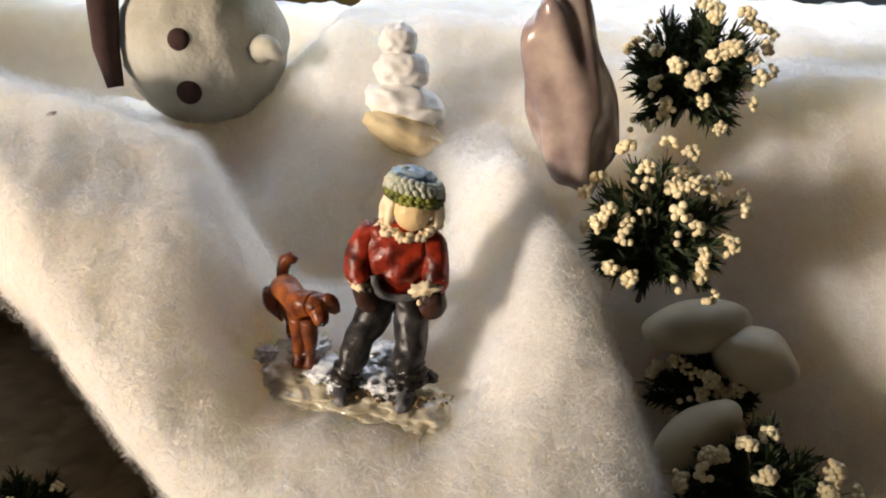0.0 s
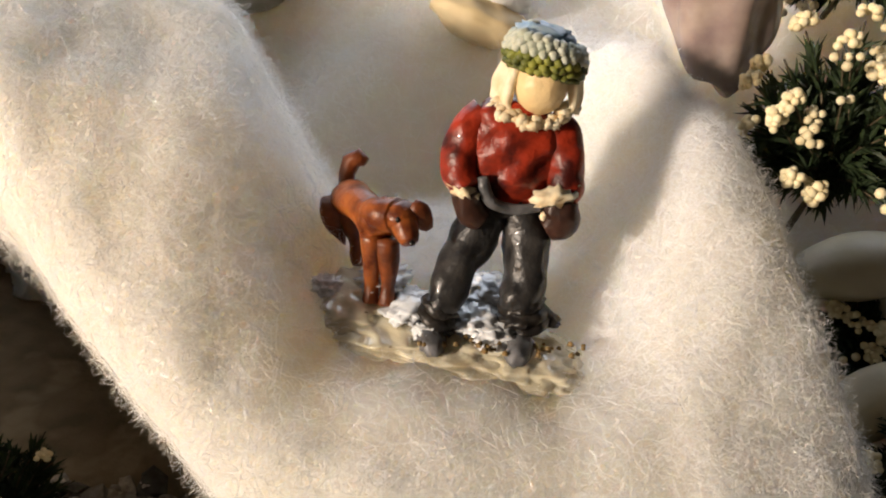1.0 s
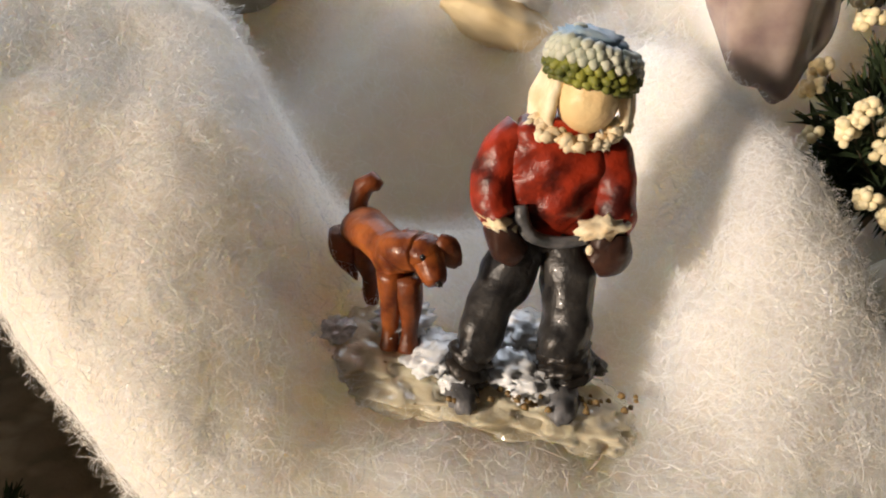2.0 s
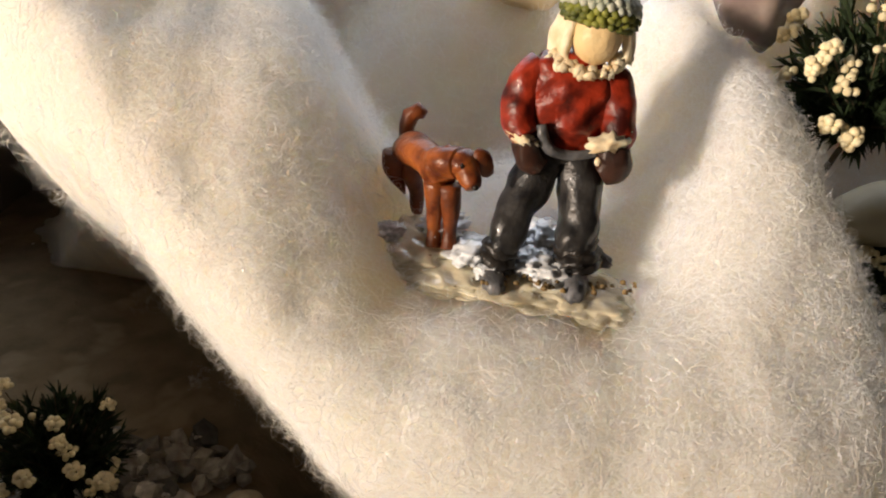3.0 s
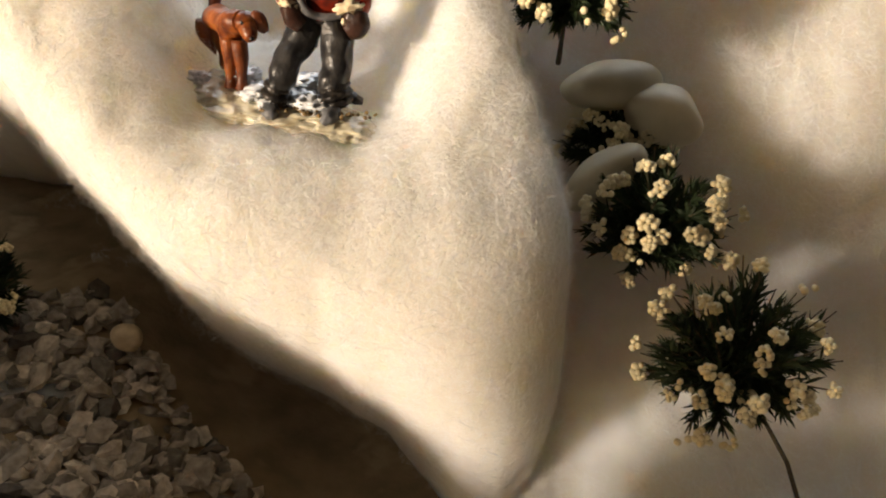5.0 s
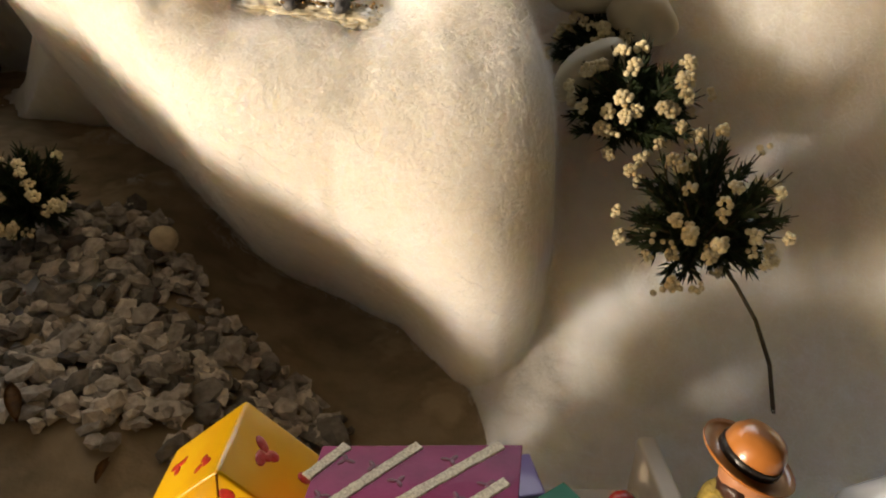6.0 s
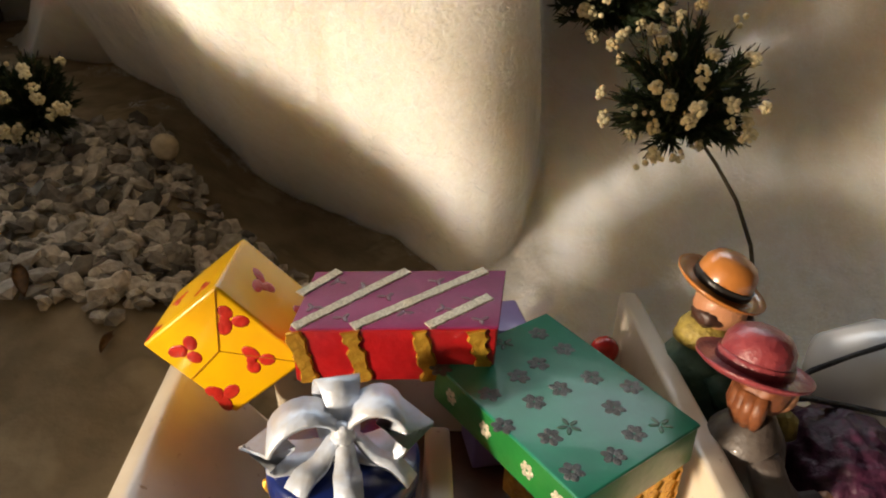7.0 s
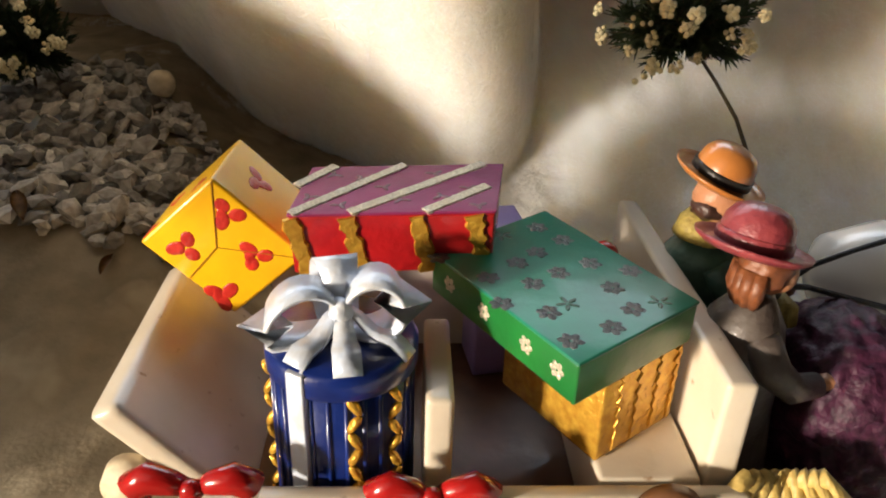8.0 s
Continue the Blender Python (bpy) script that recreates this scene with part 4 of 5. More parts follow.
box(bm, O + up * 0.005 - A * 0.004 - B * 0.005, A * 1.008, B * 1.01, up * 0.06, 0, 0.025)
part("lid", bm, CRIMSON_SKYLIT, gift, "crimson box top, tinted magenta for sky light")
lid = Matrix.Translation(up * 0.065) @ lid
LA, LB = A.length, B.length
for k, (u0, u1) in enumerate(((-0.9, 0.75), (0.06, 2.15), (1.15, 3.75), (2.55, 5.0))):
    a, b = Vector((u0, 0.02)), Vector((u1, LB - 0.02))
    pts = [p for p in line(a, b, 40) if 0.04 <= p[0] <= LA - 0.04]
    bm = bmesh.new()
    strip(bm, lid, pts, 0.24, 0.03, 0.10, k)
    part("stripe", bm, SILVER, gift, "silver glitter stripe", smooth=False)
for k, (u, v) in enumerate(((0.35, 0.62), (0.95, 0.3), (1.3, 1.3), (1.75, 0.95), (2.1, 0.45), (2.75, 1.45), (2.85, 0.55), (3.4, 0.85), (0.75, 1.45), (3.55, 0.2))):
    bm = bmesh.new()
    for j in range(3):
        a = 2.09 * j + k
        dab(bm, lid, u + 0.10 * math.cos(a), v + 0.06 * math.sin(a), 0.10, 0.05, a, 0.012)
    part("leaf_print", bm, PLUM, gift, "dark plum leaf print")
face = frame_of(O + D, A, -D)
for k, u in enumerate((0.30, 1.35, 2.65, 3.72)):
    bm = bmesh.new()
    strip(bm, face, line((u, 0.03), (u - 0.22, D.length - 0.03), 12), 0.34, 0.06, 0.35, k)
    part("gold_band", bm, GOLD, gift, "crinkled gold band", smooth=False)

# green gift with snowflakes
gift = thing("gift_box", "emerald gift box with snowflake top, tinted teal for sky light", "gift", (4.7, 2.9, 2.2), "gifts on the sleigh")
O, A, B, D = Vector((4.6, 0.30, 2.95)), Vector((2.45, 1.75, 0.08)), Vector((-2.2, 3.55, 0.05)), Vector((0, 0, -0.80))
bm = bmesh.new()
box(bm, O + D, A, B, -D, 0, 0.05)
part("wrapped_box", bm, EMERALD, gift)
lid = frame_of(O, A, B)
bm = bmesh.new()
box(bm, O - A * 0.006 - B * 0.005 + Vector((0, 0, -0.02)), A * 1.012, B * 1.01, (0, 0, 0.07), 0, 0.03)
part("lid", bm, EMERALD_SKYLIT, gift, "emerald box top, tinted teal for sky light")
lid = Matrix.Translation((0, 0, 0.05)) @ lid
LA, LB = A.length, B.length
rnd = random.Random(5)
for i in range(4):
    for j in range(5):
        u, v = (i + 0.5 + rnd.uniform(-0.2, 0.2) + 0.25 * (j % 2) - 0.12) * LA / 4, (j + 0.5 + rnd.uniform(-0.2, 0.2)) * LB / 5
        bm = bmesh.new()
        star = (i + 2 * j) % 7 == 3
        for k in range(5 if star else 6):
            a = 6.283 * k / (5 if star else 6) + rnd.uniform(0, 0.3)
            dab(bm, lid, u + 0.125 * math.cos(a), v + 0.125 * math.sin(a), 0.105, 0.045 if star else 0.075, a, 0.012)
        part("star_print" if star else "snowflake_print", bm, STAR if star else FLAKE, gift, "dark green star print" if star else "grey glitter snowflake print")
side = frame_of(O + B, -B, D)
side = frame_of(O + B + D, -B, -D) if side.col[2].to_3d().dot(Vector((-1, -1, 0))) < 0 else side
for u in (0.6, 1.7, 2.9, 3.7):
    bm = bmesh.new()
    for k in range(6):
        a = 1.047 * k
        dab(bm, side, u + 0.10 * math.cos(a), 0.42 + 0.10 * math.sin(a), 0.08, 0.06, a, 0.014)
    part("snowflake_print", bm, SILVER, gift, "pale glitter snowflake print")

# gold box under the green one
gift = thing("gift_box", "crinkled gold foil gift box", "gift", (5.4, 2.9, 0.32), "gifts on the sleigh")
bm = bmesh.new()
box(bm, (5.3, 0.98, 0.32), (1.75, 1.27, 0), (-1.45, 2.3, 0), (0, 0, 1.8), 0, 0.06)
part("wrapped_box", bm, GOLD, gift)
m = frame_of((5.3, 0.98, 0.32), (1.75, 1.27, 0), (0, 0, 1.8))
for k, u in enumerate((0.45, 0.95, 1.5, 2.0)):
    bm = bmesh.new()
    strip(bm, m, [(u + 0.05 * math.sin(3 * i), 0.1 + i * 0.135) for i in range(13)], 0.10, 0.04, 0.3, k)
    part("crease", bm, GOLD, gift, smooth=False)

# round navy gift with a bow
gift = thing("round_gift_box", "round navy gift box with silver ribbon bow", "gift", (0.75, 1.9, -1.3), "gifts on the sleigh")
cx, cy = 0.78, 1.9
bm = bmesh.new()
rings = tube(bm, [(cx, cy, -1.28), (cx, cy, 0.5), (cx, cy, 2.12)], [1.22, 1.24, 1.26], 0, 48)
part("drum", bm, NAVY, gift)
bm = bmesh.new()
tube(bm, [(cx, cy, 1.96), (cx, cy, 2.02), (cx, cy, 2.40), (cx, cy, 2.48)], [1.30, 1.34, 1.34, 1.26], 0, 48)
part("lid", bm, NAVY, gift, "navy lid with rounded rim")
for k in range(26):
    a = 6.283 * k / 26
    bm = bmesh.new()
    x, y = cx + 1.245 * math.cos(a), cy + 1.245 * math.sin(a)
    tube(bm, [(x, y, -1.2), (x, y, 1.95)], [0.045, 0.045], 0, 6)
    part("flute", bm, NAVY, gift)
for a, kind in ((-2.1, 0), (-1.35, 1), (-0.75, 1), (3.3, 1)):
    x, y = cx + 1.29 * math.cos(a), cy + 1.29 * math.sin(a)
    bm = bmesh.new()
    if kind:
        for i in range(9):
            bm = bmesh.new()
            blob(bm, (x, y, 1.85 - 0.36 * i), (0.09, 0.10, 0.21), (0, 32 if i % 2 else -32, 0), 0, 2, 0.2)
            part("gold_bead", bm, GOLD, gift, "gold bead of a twisted cord")
    else:
        t = Vector((-math.sin(a), math.cos(a), 0)) * 0.17
        o = Vector((math.cos(a), math.sin(a), 0)) * 0.09
        p = Vector((x, y, 0))
        q = [p - t - o, p + t - o, p + t + o, p - t + o]
        solid(bm, [v + Vector((0, 0, -1.2)) for v in q] + [v + Vector((0, 0, 2.45)) for v in q], 0, 0.03)
        part("ribbon", bm, RIBBON, gift, "pale ribbon down the side")


def ribbon_band(name, pts, width, parent, thick=0.05):
    """A flat ribbon along points, with its width kept level."""
    bm = bmesh.new()
    rows = []
    ps = [Vector(p) for p in pts]
    for i, p in enumerate(ps):
        d = (ps[min(i + 1, len(ps) - 1)] - ps[max(i - 1, 0)]).normalized()
        w = width[i] if isinstance(width, (list, tuple)) else width
        side_way = d.cross(Vector((0, 0, 1)))
        side_way = side_way.normalized() if side_way.length > 0.15 else Vector((1, 0, 0))
        n = side_way.cross(d).normalized() * thick / 2
        s = side_way * w / 2
        rows.append([bm.verts.new(q * CM) for q in (p - s - n, p + s - n, p + s + n, p - s + n)])
    for a, b in zip(rows, rows[1:]):
        for k in range(4):
            bm.faces.new((a[k], a[(k + 1) % 4], b[(k + 1) % 4], b[k]))
    bm.faces.new(rows[0][::-1])
    bm.faces.new(rows[-1])
    bmesh.ops.recalc_face_normals(bm, faces=bm.faces[:])
    return part(name, bm, RIBBON, parent, "silver ribbon")


top = Vector((cx + 0.02, cy - 0.05, 2.75))


def bow_loop(way, length, rise, width, droop):
    """A puffed ribbon loop that leaves the knot, swells and folds back."""
    d = Vector((way[0], way[1], 0)).normalized()
    pts, ws = [], []
    for i in range(21):
        u = i / 20
        ang = u * 2 * math.pi
        out = length * 0.5 * (1 - math.cos(ang))
        pts.append(top + d * out + Vector((0, 0, 0.10 + rise * (0.5 * math.sin(ang) + 0.35 * math.sin(math.pi * u)) - droop * (out / length) ** 2)))
        ws.append(0.26 + (width - 0.26) * math.sin(math.pi * u) ** 0.8)
    ribbon_band("bow_loop", pts, ws, gift, 0.08)


bow_loop((-0.25, 0.95), 0.75, 1.15, 0.85, 0.0)
bow_loop((-1.0, -0.12), 1.30, 0.95, 0.95, 0.45)
bow_loop((1.0, 0.15), 1.05, 1.05, 1.00, 0.15)
for way, length, w, fall in (((-0.62, -0.80), 1.25, 0.46, 0.55), ((0.15, -1.0), 1.20, 0.48, 0.50), ((0.95, -0.45), 1.30, 0.36, 0.55)):
    d = Vector((way[0], way[1], 0)).normalized()
    pts = [top + d * (length * i / 9) + Vector((0, 0, 0.22 - fall * (i / 9) ** 1.3 + 0.07 * math.sin(i * 1.1))) for i in range(10)]
    ribbon_band("bow_tail", pts, [w * (0.45 + 0.55 * min(1, i / 6)) for i in range(10)], gift, 0.07)
bm = bmesh.new()
blob(bm, (cx + 0.02, cy - 0.22, 3.06), (0.21, 0.19, 0.25), mat=0, cuts=3, rough=0.15)
part("knot", bm, RIBBON, gift, "silver ribbon knot")

# smaller gifts behind
for name, label, o, e, mat in (
        ("gift_box", "small lavender gift box behind the others", (3.5, 5.6, 0.4), (1.1, 1.3, 2.9), LAVENDER),
        ("gift_box", "small navy gift box behind the others", (4.9, 6.4, -0.2), (1.3, 1.0, 2.0), NAVY)):
    gift = thing(name, label, "gift", (o[0] + e[0] / 2, o[1] + e[1] / 2, -1.3), "gifts on the sleigh")
    bm = bmesh.new()
    box(bm, (o[0], o[1], -1.28), (e[0], 0.2, 0), (-0.2, e[1], 0), (0, 0, o[2] + e[2] + 1.28 - 0.7), 0, 0.08)
    part("wrapped_box", bm, mat, gift)
bm = bmesh.new()
blob(bm, (6.55, 6.6, 1.55), (0.34, 0.34, 0.34), mat=0, cuts=3, rough=0.05)
tube(bm, [(6.55, 6.6, -1.3), (6.55, 6.6, 1.4)], [0.10, 0.10], 0, 8)
tagged(part("red_bauble", bm, RED_GLOSS), "small red bauble on a stick in the sleigh", "bauble")

# seated figurines, lap blanket, horse and reins
TAN_HAT = material("tan_hat_paint", (0.40, 0.15, 0.035), 0.28, (0.28, 0.09, 0.02), 10, 0.6, 0.15, 40, coat=0.5)
MAROON = material("maroon_hat_paint", (0.26, 0.045, 0.050), 0.35, (0.16, 0.022, 0.032), 26, 0.8, 0.7, 60, coat=0.35)
COAT_GREEN = material("green_coat_paint", (0.07, 0.14, 0.10), 0.45, (0.03, 0.06, 0.045), 16, 0.8, **PAINT)
COAT_GREY = material("grey_coat_paint", (0.12, 0.10, 0.085), 0.45, (0.05, 0.035, 0.03), 14, 0.8, **PAINT)
SCARF = material("mustard_paint", (0.34, 0.25, 0.05), 0.6, (0.20, 0.14, 0.03), 60, 0.8, 0.9, 90)
TAN_SKIN = material("tan_paint", (0.42, 0.20, 0.10), 0.42, (0.30, 0.12, 0.06), 16, 0.6, **PAINT)
HAIR = material("auburn_paint", (0.20, 0.065, 0.022), 0.45, (0.10, 0.03, 0.012), 30, 0.8, **PAINT)
PURPLE = material("purple_blanket", (0.060, 0.014, 0.036), 0.50, (0.018, 0.004, 0.012), 46, 0.9, 1.0, 60, specular=0.3)
PORCELAIN = material("white_porcelain", (0.74, 0.73, 0.72), 0.25, (0.66, 0.64, 0.60), 6, 0.6, 0.1, 20, coat=0.5)
BLACK_CORD = material("black_cord", (0.010, 0.010, 0.012), 0.6, (0.03, 0.03, 0.035), 90, 0.8, 0.9, 120)


def hat(bm, centre, r, turn, crown, brim, band):
    """A round hat: crown, band and curled brim."""
    start = set(bm.verts)
    prof = [(0.0, 0.98), (0.30, 0.96), (0.55, 0.86), (0.70, 0.64), (0.74, 0.36), (0.76, 0.14)]
    def lathe(points, mat):
        rows = []
        for q, z in points:
            rows.append([bm.verts.new(Vector((q * math.cos(6.2832 * k / 28), q * math.sin(6.2832 * k / 28), z))) for k in range(28)])
        for a, b in zip(rows, rows[1:]):
            for k in range(28):
                f = bm.faces.new((a[k], b[k], b[(k + 1) % 28], a[(k + 1) % 28]))
                f.material_index = mat
    lathe([(max(q, 0.001), z) for q, z in prof], crown)
    lathe([(0.775, 0.12), (0.795, 0.14), (0.785, 0.34), (0.76, 0.36)], band)
    lathe([(0.76, 0.14), (0.95, 0.06), (1.12, 0.10), (1.20, 0.18), (1.18, 0.10), (1.0, -0.02), (0.75, 0.0)], brim)
    m = Matrix.Translation(c3(*centre)) @ Euler([radians(t) for t in turn]).to_matrix().to_4x4() @ Matrix.Scale(r * CM, 4)
    for v in bm.verts:
        if v not in start:
            v.co = m @ v.co


def man():
    bm = bmesh.new()
    hat(bm, (8.36, 5.35, 4.0), 0.84, (4, 20, 0), 0, 0, 1)
    blob(bm, (8.50, 5.32, 3.62), (0.60, 0.54, 0.60), (0, 0, 0), 2, 3, 0.06)
    blob(bm, (9.12, 5.28, 3.66), (0.13, 0.10, 0.13), mat=2, cuts=2)
    blob(bm, (8.95, 5.26, 3.34), (0.26, 0.30, 0.20), mat=3, cuts=3, rough=0.3)
    blob(bm, (8.24, 5.22, 3.46), (0.38, 0.42, 0.28), mat=3, cuts=3, rough=0.2)
    tube(bm, [(8.30, 5.35, 2.72), (8.32, 5.35, 2.98), (8.38, 5.35, 3.22)], [(0.66, 0.60), (0.64, 0.56), (0.46, 0.42)], 5, 18, 0.14, 6)
    tube(bm, [(8.45, 5.45, -1.3), (8.42, 5.45, 0.2), (8.38, 5.42, 1.4), (8.36, 5.38, 2.2), (8.42, 5.36, 2.7)],
         [(1.0, 0.85), (0.95, 0.85), (0.88, 0.90), (0.84, 0.86), (0.55, 0.55)], 4, 20, 0.06)
    for y in (4.55, 6.2):
        tube(bm, [(8.4, y, 2.35), (8.7, y - 0.05, 1.75), (9.3, y, 1.45), (9.85, y + 0.05, 1.75)], [0.30, 0.32, 0.28, 0.22], 4, 12, 0.08)
        blob(bm, (10.0, y + 0.05, 1.85), (0.22, 0.2, 0.2), mat=2, cuts=2)
    tube(bm, [(8.7, 5.1, -0.6), (9.8, 5.1, -0.5), (10.4, 5.1, -1.3)], [0.55, 0.5, 0.4], 3, 14, 0.05)
    return part("seated_man_figurine", bm, [TAN_HAT, BLACK, TAN_SKIN, GLOVE, COAT_GREEN, SCARF])


def lady():
    bm = bmesh.new()
    hat(bm, (8.28, 2.74, 3.70), 0.90, (-8, 14, 10), 0, 0, 0)
    hat_verts = set(bm.verts)
    blob(bm, (8.62, 2.70, 3.38), (0.50, 0.50, 0.50), mat=1, cuts=3, rough=0.22, freq=4)
    blob(bm, (8.90, 2.72, 3.26), (0.34, 0.38, 0.40), mat=2, cuts=3)
    for k in range(7):
        a = 1.9 + k * 0.38
        tube(bm, [(8.60 + 0.42 * math.cos(a), 2.68 + 0.42 * math.sin(a), 3.42), (8.56 + 0.46 * math.cos(a), 2.66 + 0.46 * math.sin(a), 3.0), (8.56 + 0.40 * math.cos(a), 2.66 + 0.40 * math.sin(a), 2.72)],
             [0.15, 0.16, 0.10], 1, 8, 0.2, 6)
    tube(bm, [(8.70, 2.75, -1.3), (8.60, 2.75, 0.4), (8.52, 2.72, 1.5), (8.50, 2.70, 2.25), (8.56, 2.70, 2.85)],
         [(0.90, 0.85), (0.82, 0.85), (0.78, 0.84), (0.72, 0.80), (0.34, 0.34)], 3, 20, 0.10)
    tube(bm, [(8.52, 2.05, 2.25), (8.75, 1.80, 1.70), (9.2, 1.75, 1.30), (9.75, 1.95, 1.25)], [0.34, 0.34, 0.29, 0.24], 3, 12, 0.12)
    blob(bm, (9.98, 2.02, 1.28), (0.26, 0.18, 0.17), (0, 0, 15), 4, 3, 0.15)
    tube(bm, [(8.9, 3.5, 2.45), (9.25, 3.6, 2.2), (9.45, 3.55, 1.8)], [0.32, 0.34, 0.26], 3, 12, 0.1)
    tube(bm, [(9.35, 3.35, 2.30), (9.55, 3.25, 2.1), (9.6, 3.2, 1.8)], [0.20, 0.24, 0.2], 5, 12, 0.3, 6)
    for v in bm.verts:
        if v not in hat_verts:
            v.co += c3(-0.15, 0.05, 0.02)
    return part("seated_lady_figurine", bm, [MAROON, HAIR, TAN_SKIN, COAT_GREY, TAN_SKIN, SCARF])


tagged(man(), "painted seated figurine in tan bowler hat", "figurine")
tagged(lady(), "painted seated figurine in maroon brimmed hat", "figurine")
bm = bmesh.new()
blob(bm, (10.75, 3.2, 0.55), (1.6, 1.85, 1.55), (0, 14, 0), 0, 5, 0.10, 7)
blob(bm, (10.9, 2.9, -0.4), (1.45, 1.8, 1.4), (0, 0, 0), 0, 5, 0.10, 7)
tagged(part("lap_blanket", bm, PURPLE), "dark purple textured blanket over the laps", "blanket")


def horse():
    bm = bmesh.new()
    tube(bm, [(11.4, 6.0, 1.1), (11.8, 6.0, 1.2), (12.9, 6.05, 1.3), (14.8, 6.1, 0.9), (16.2, 6.15, 0.9), (17.4, 6.2, 1.1), (17.9, 6.2, 1.0)],
         [(0.5, 0.6), (1.10, 1.15), (1.35, 1.38), (1.30, 1.32), (1.30, 1.35), (1.1, 1.2), (0.5, 0.6)], 0, 20, 0.03)
    tube(bm, [(17.2, 6.2, 1.2), (18.0, 6.2, 2.4), (18.5, 6.2, 3.4)], [0.8, 0.65, 0.5], 0, 14)
    tube(bm, [(18.3, 6.2, 3.5), (19.0, 6.2, 3.2), (19.6, 6.2, 2.7)], [0.5, 0.42, 0.3], 0, 14)
    for x in (12.7, 17.2):
        for y in (5.5, 6.7):
            tube(bm, [(x, y, 0.3), (x + 0.1, y, -1.0), (x, y, -2.6)], [0.45, 0.28, 0.30], 0, 12)
    return part("horse_figurine", bm, [PORCELAIN])


tagged(horse(), "white glazed toy horse figurine harnessed to the sleigh", "figurine")
bm = bmesh.new()
tube(bm, [(13.2 + 1.36 * 0 , 6.05 - 1.40 * math.cos(a), 1.1 + 1.42 * math.sin(a)) for a in [i * 0.26 for i in range(13)]], [0.04] * 13, 0, 6)
tagged(part("harness_strap", bm, GOLD), "thin gold harness strap round the horse", "harness")
for pts in ([(10.0, 4.65, 1.95), (10.6, 4.9, 2.25), (11.6, 5.2, 2.45), (13.0, 5.5, 2.75), (15.0, 5.8, 2.9), (18.3, 5.9, 2.9)],
            [(9.4, 3.5, 2.55), (10.0, 3.8, 2.35), (11.0, 4.1, 1.95), (12.2, 4.4, 1.5), (14.8, 4.7, 1.5), (18.3, 5.7, 2.6)]):
    bm = bmesh.new()
    tube(bm, pts, [0.065] * len(pts), 0, 8, 0.2, 9)
    tagged(part("rein", bm, BLACK_CORD), "twisted black cord rein", "rein")
straw = thing("straw_bundle", "straw yellow moulded bundle on the sleigh", "straw", (8.5, 0.5, -1.3))
STRAW = material("straw_paint", (0.62, 0.45, 0.14), 0.5, (0.42, 0.28, 0.07), 40, 0.8, 0.6, 60)
for k in range(9):
    a = k * 0.35 - 1.4
    bm = bmesh.new()
    tube(bm, [(8.5 + 0.2 * a, 0.7, -0.1), (8.55 + 0.5 * a, 0.45, 0.45), (8.6 + 0.75 * a, 0.35, 0.05), (8.6 + 0.8 * a, 0.35, -1.3)], [0.14, 0.18, 0.16, 0.08], 0, 8, 0.15)
    part("stalk", bm, STRAW, straw)

# things behind the snowfield
FELT = material("grey_white_felt", (0.52, 0.50, 0.42), 0.9, (0.40, 0.37, 0.29), 10, 0.7, 0.8, 40)
GREEN_FELT = material("green_felt", (0.06, 0.26, 0.05), 0.9, (0.04, 0.17, 0.03), 20, 0.7, 0.6, 50)
DARK_FELT = material("dark_brown_felt", (0.05, 0.022, 0.018), 0.9, (0.03, 0.012, 0.01), 20, 0.7, 0.6, 50)
bm = bmesh.new()
blob(bm, (-7.85, 27.2, 16.6), (2.75, 2.5, 2.85), mat=0, cuts=5, rough=0.05, freq=4)
blob(bm, (-7.9, 27.2, 20.6), (1.9, 1.8, 1.8), mat=0, cuts=4, rough=0.05)
tube(bm, [(-7.9 + 1.75 * math.cos(a), 27.0 + 1.7 * math.sin(a), 19.15 - 0.1 * math.sin(a)) for a in [i * 0.42 for i in range(16)]], [0.45] * 16, 1, 10, 0.1)
tube(bm, [(-6.1, 26.2, 19.1), (-5.6, 25.6, 18.7), (-5.2, 25.5, 18.55)], [0.4, 0.4, 0.35], 1, 10, 0.1)
blob(bm, (-7.95, 24.78, 16.85), (0.36, 0.2, 0.36), mat=2, cuts=3)
blob(bm, (-7.75, 24.85, 15.25), (0.40, 0.2, 0.38), mat=2, cuts=3)
tube(bm, [(-10.1, 26.1, 19.4), (-10.55, 25.7, 18.0), (-10.5, 25.5, 16.4), (-10.25, 25.4, 15.2)], [0.55, 0.5, 0.4, 0.28], 2, 10, 0.15)
tube(bm, [(-5.6, 25.7, 16.6), (-5.2, 25.1, 16.7), (-4.85, 24.85, 16.45)], [0.5, 0.34, 0.14], 0, 10, 0.1)
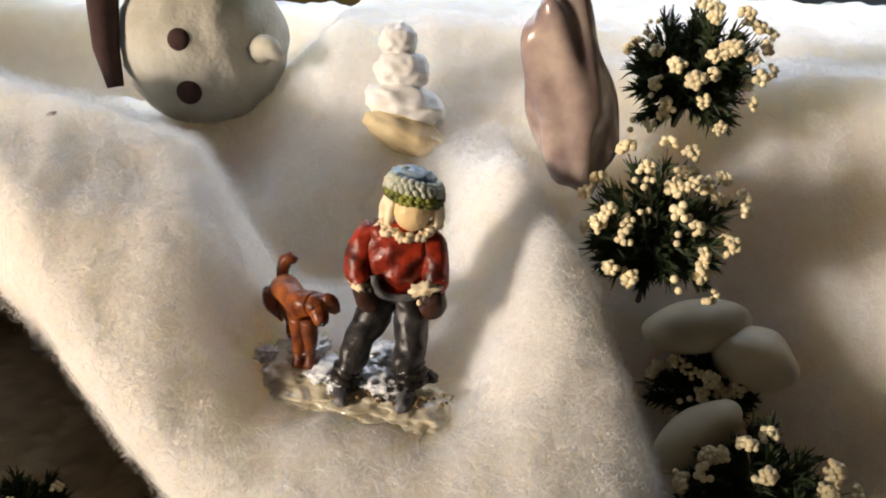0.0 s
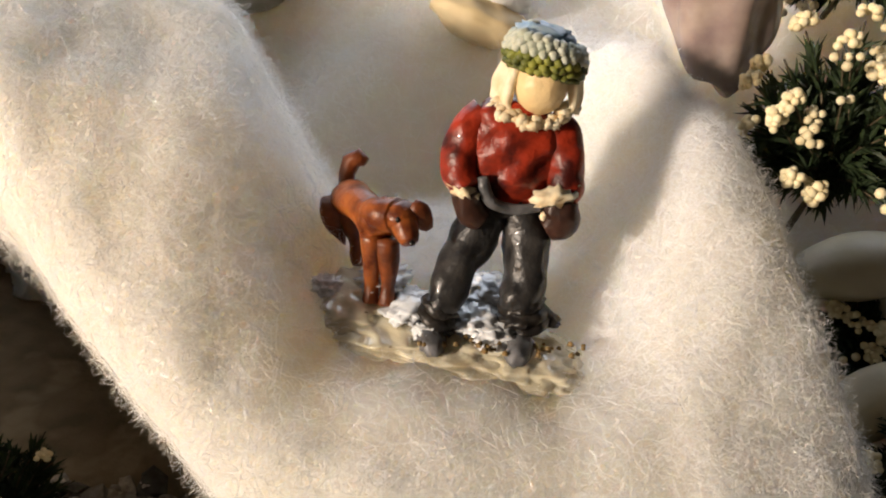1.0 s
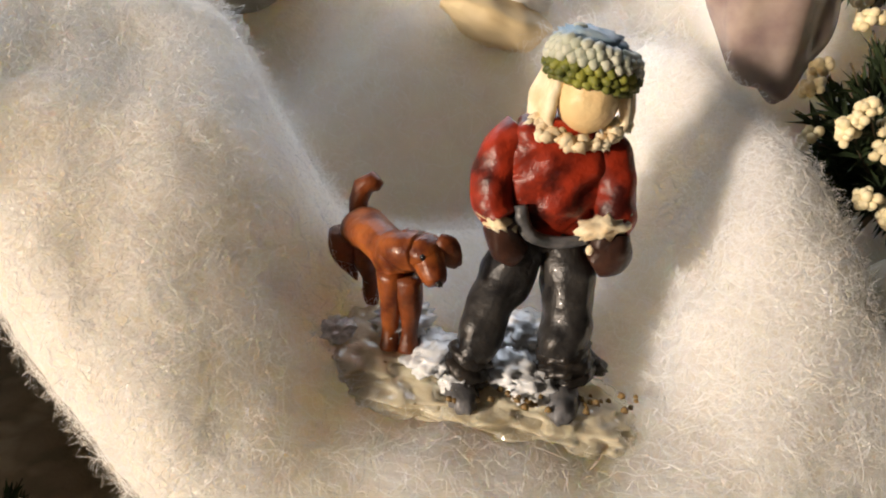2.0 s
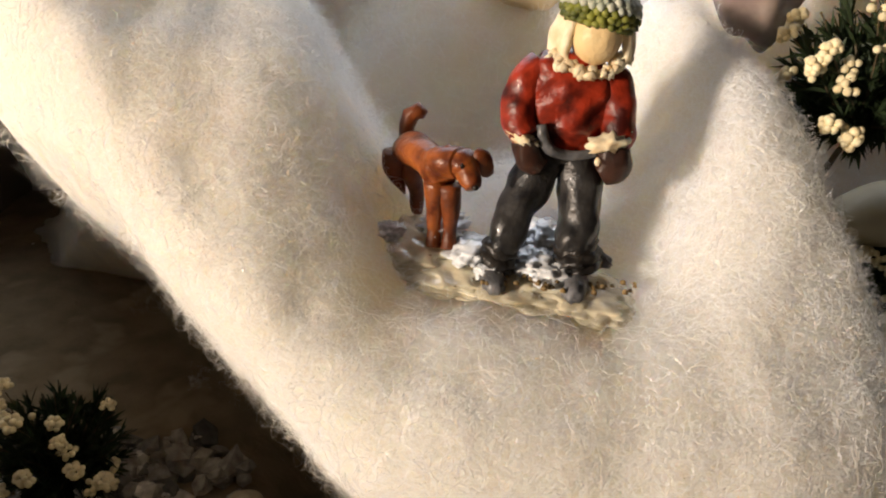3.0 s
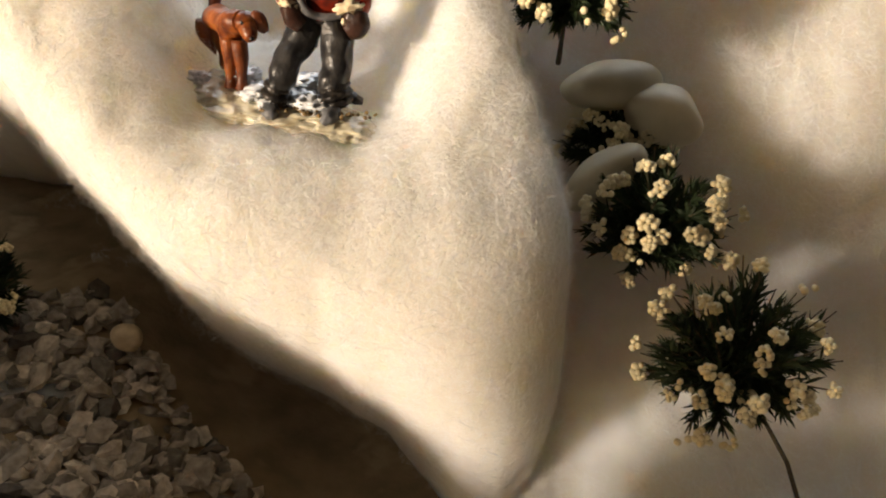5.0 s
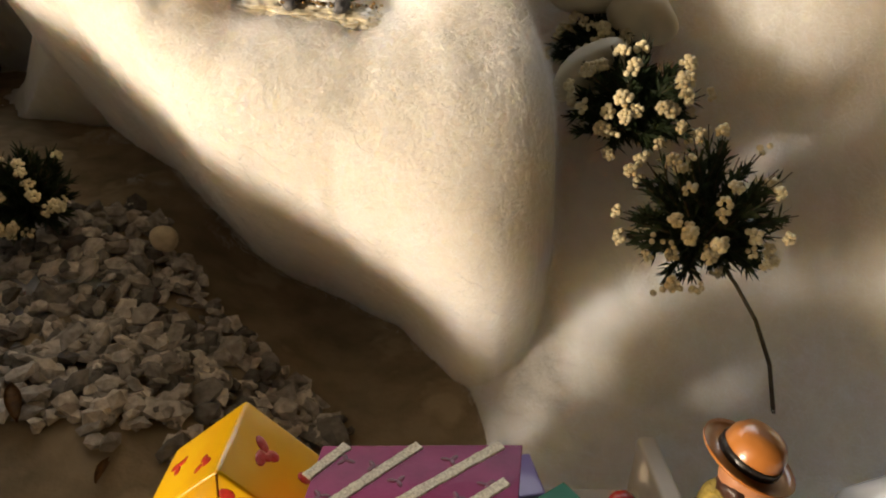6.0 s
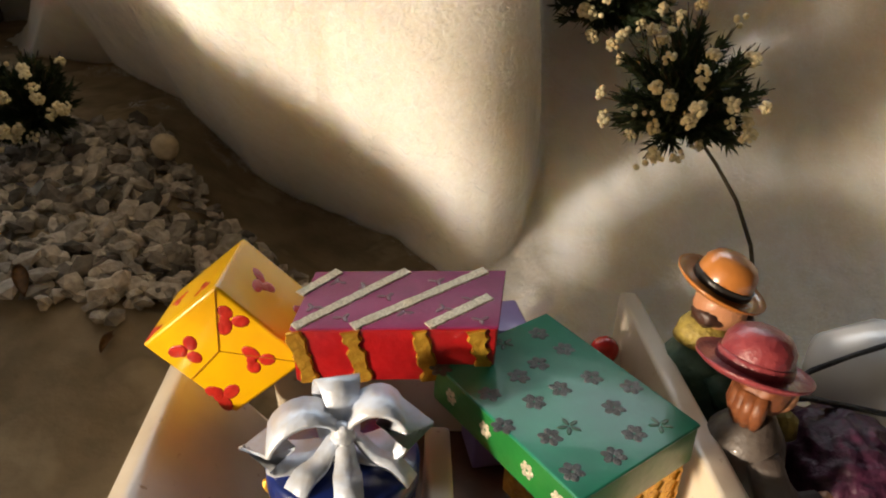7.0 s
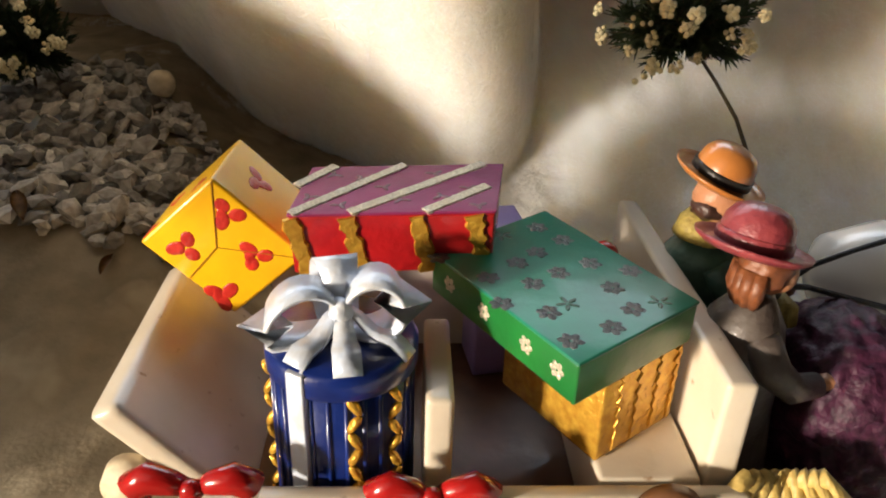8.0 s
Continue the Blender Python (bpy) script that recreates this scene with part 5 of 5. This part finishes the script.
tagged(part("snowman_figurine", bm, [FELT, GREEN_FELT, DARK_FELT]), "grey-white felt snowman figurine with black buttons", "figurine")

PLASTER_WHITE = material("white_plaster", (0.80, 0.80, 0.78), 0.6, (0.66, 0.64, 0.58), 8, 0.6, 0.4, 20)
CREAM_FACE = material("cream_plaster", (0.72, 0.58, 0.34), 0.6, (0.60, 0.46, 0.24), 8, 0.6, 0.4, 20)
ornament = thing("plaster_ornament", "white plaster ornament with a cream foot", "ornament", (-0.8, 22.8, 13.6))
bm = bmesh.new()
blob(bm, (-0.75, 22.5, 14.75), (1.35, 0.9, 0.55), (0, 20, 0), 0, 4, 0.15)
part("foot", bm, CREAM_FACE, ornament, "cream coloured foot")
for at, size, tip in (((-0.85, 23.0, 15.55), (1.2, 0.9, 0.6), 12), ((-1.0, 23.2, 16.5), (0.8, 0.7, 0.6), 0), ((-1.15, 23.3, 17.3), (0.55, 0.5, 0.5), 0)):
    bm = bmesh.new()
    blob(bm, at, size, (0, tip, 0), 0, 4, 0.2)
    part("tier", bm, PLASTER_WHITE, ornament)

bm = bmesh.new()
blob(bm, (-19.5, 44, 15.2), (3.6, 2.0, 1.9), (0, 0, 0), 0, 4, 0.1)
tagged(part("red_cushion", bm, material("dusty_red_cloth", (0.34, 0.05, 0.07), 0.9, (0.24, 0.03, 0.05), 4, 0.6, 0.5, 20)), "dusty red cloth cushion behind the snowfield", "cushion")
bm = bmesh.new()
box(bm, (-46, 58, -78), (18, 0, 0), (0, 6, 0), (0, 0, 100), 0, 1.0)
tagged(part("dark_cupboard", bm, material("dark_paint", (0.03, 0.035, 0.04), 0.5, (0.02, 0.02, 0.025), 1, 0.6)), "dark painted cupboard standing behind the table", "cupboard")
bm = bmesh.new()
box(bm, (20, 58, -78), (30, 0, 0), (0, 6, 0), (0, 0, 98), 0, 1.0)
tagged(part("dark_chest", bm, material("blue_grey_paint", (0.05, 0.07, 0.09), 0.5, (0.03, 0.04, 0.05), 1, 0.6)), "dark blue-grey chest standing behind the table", "chest")
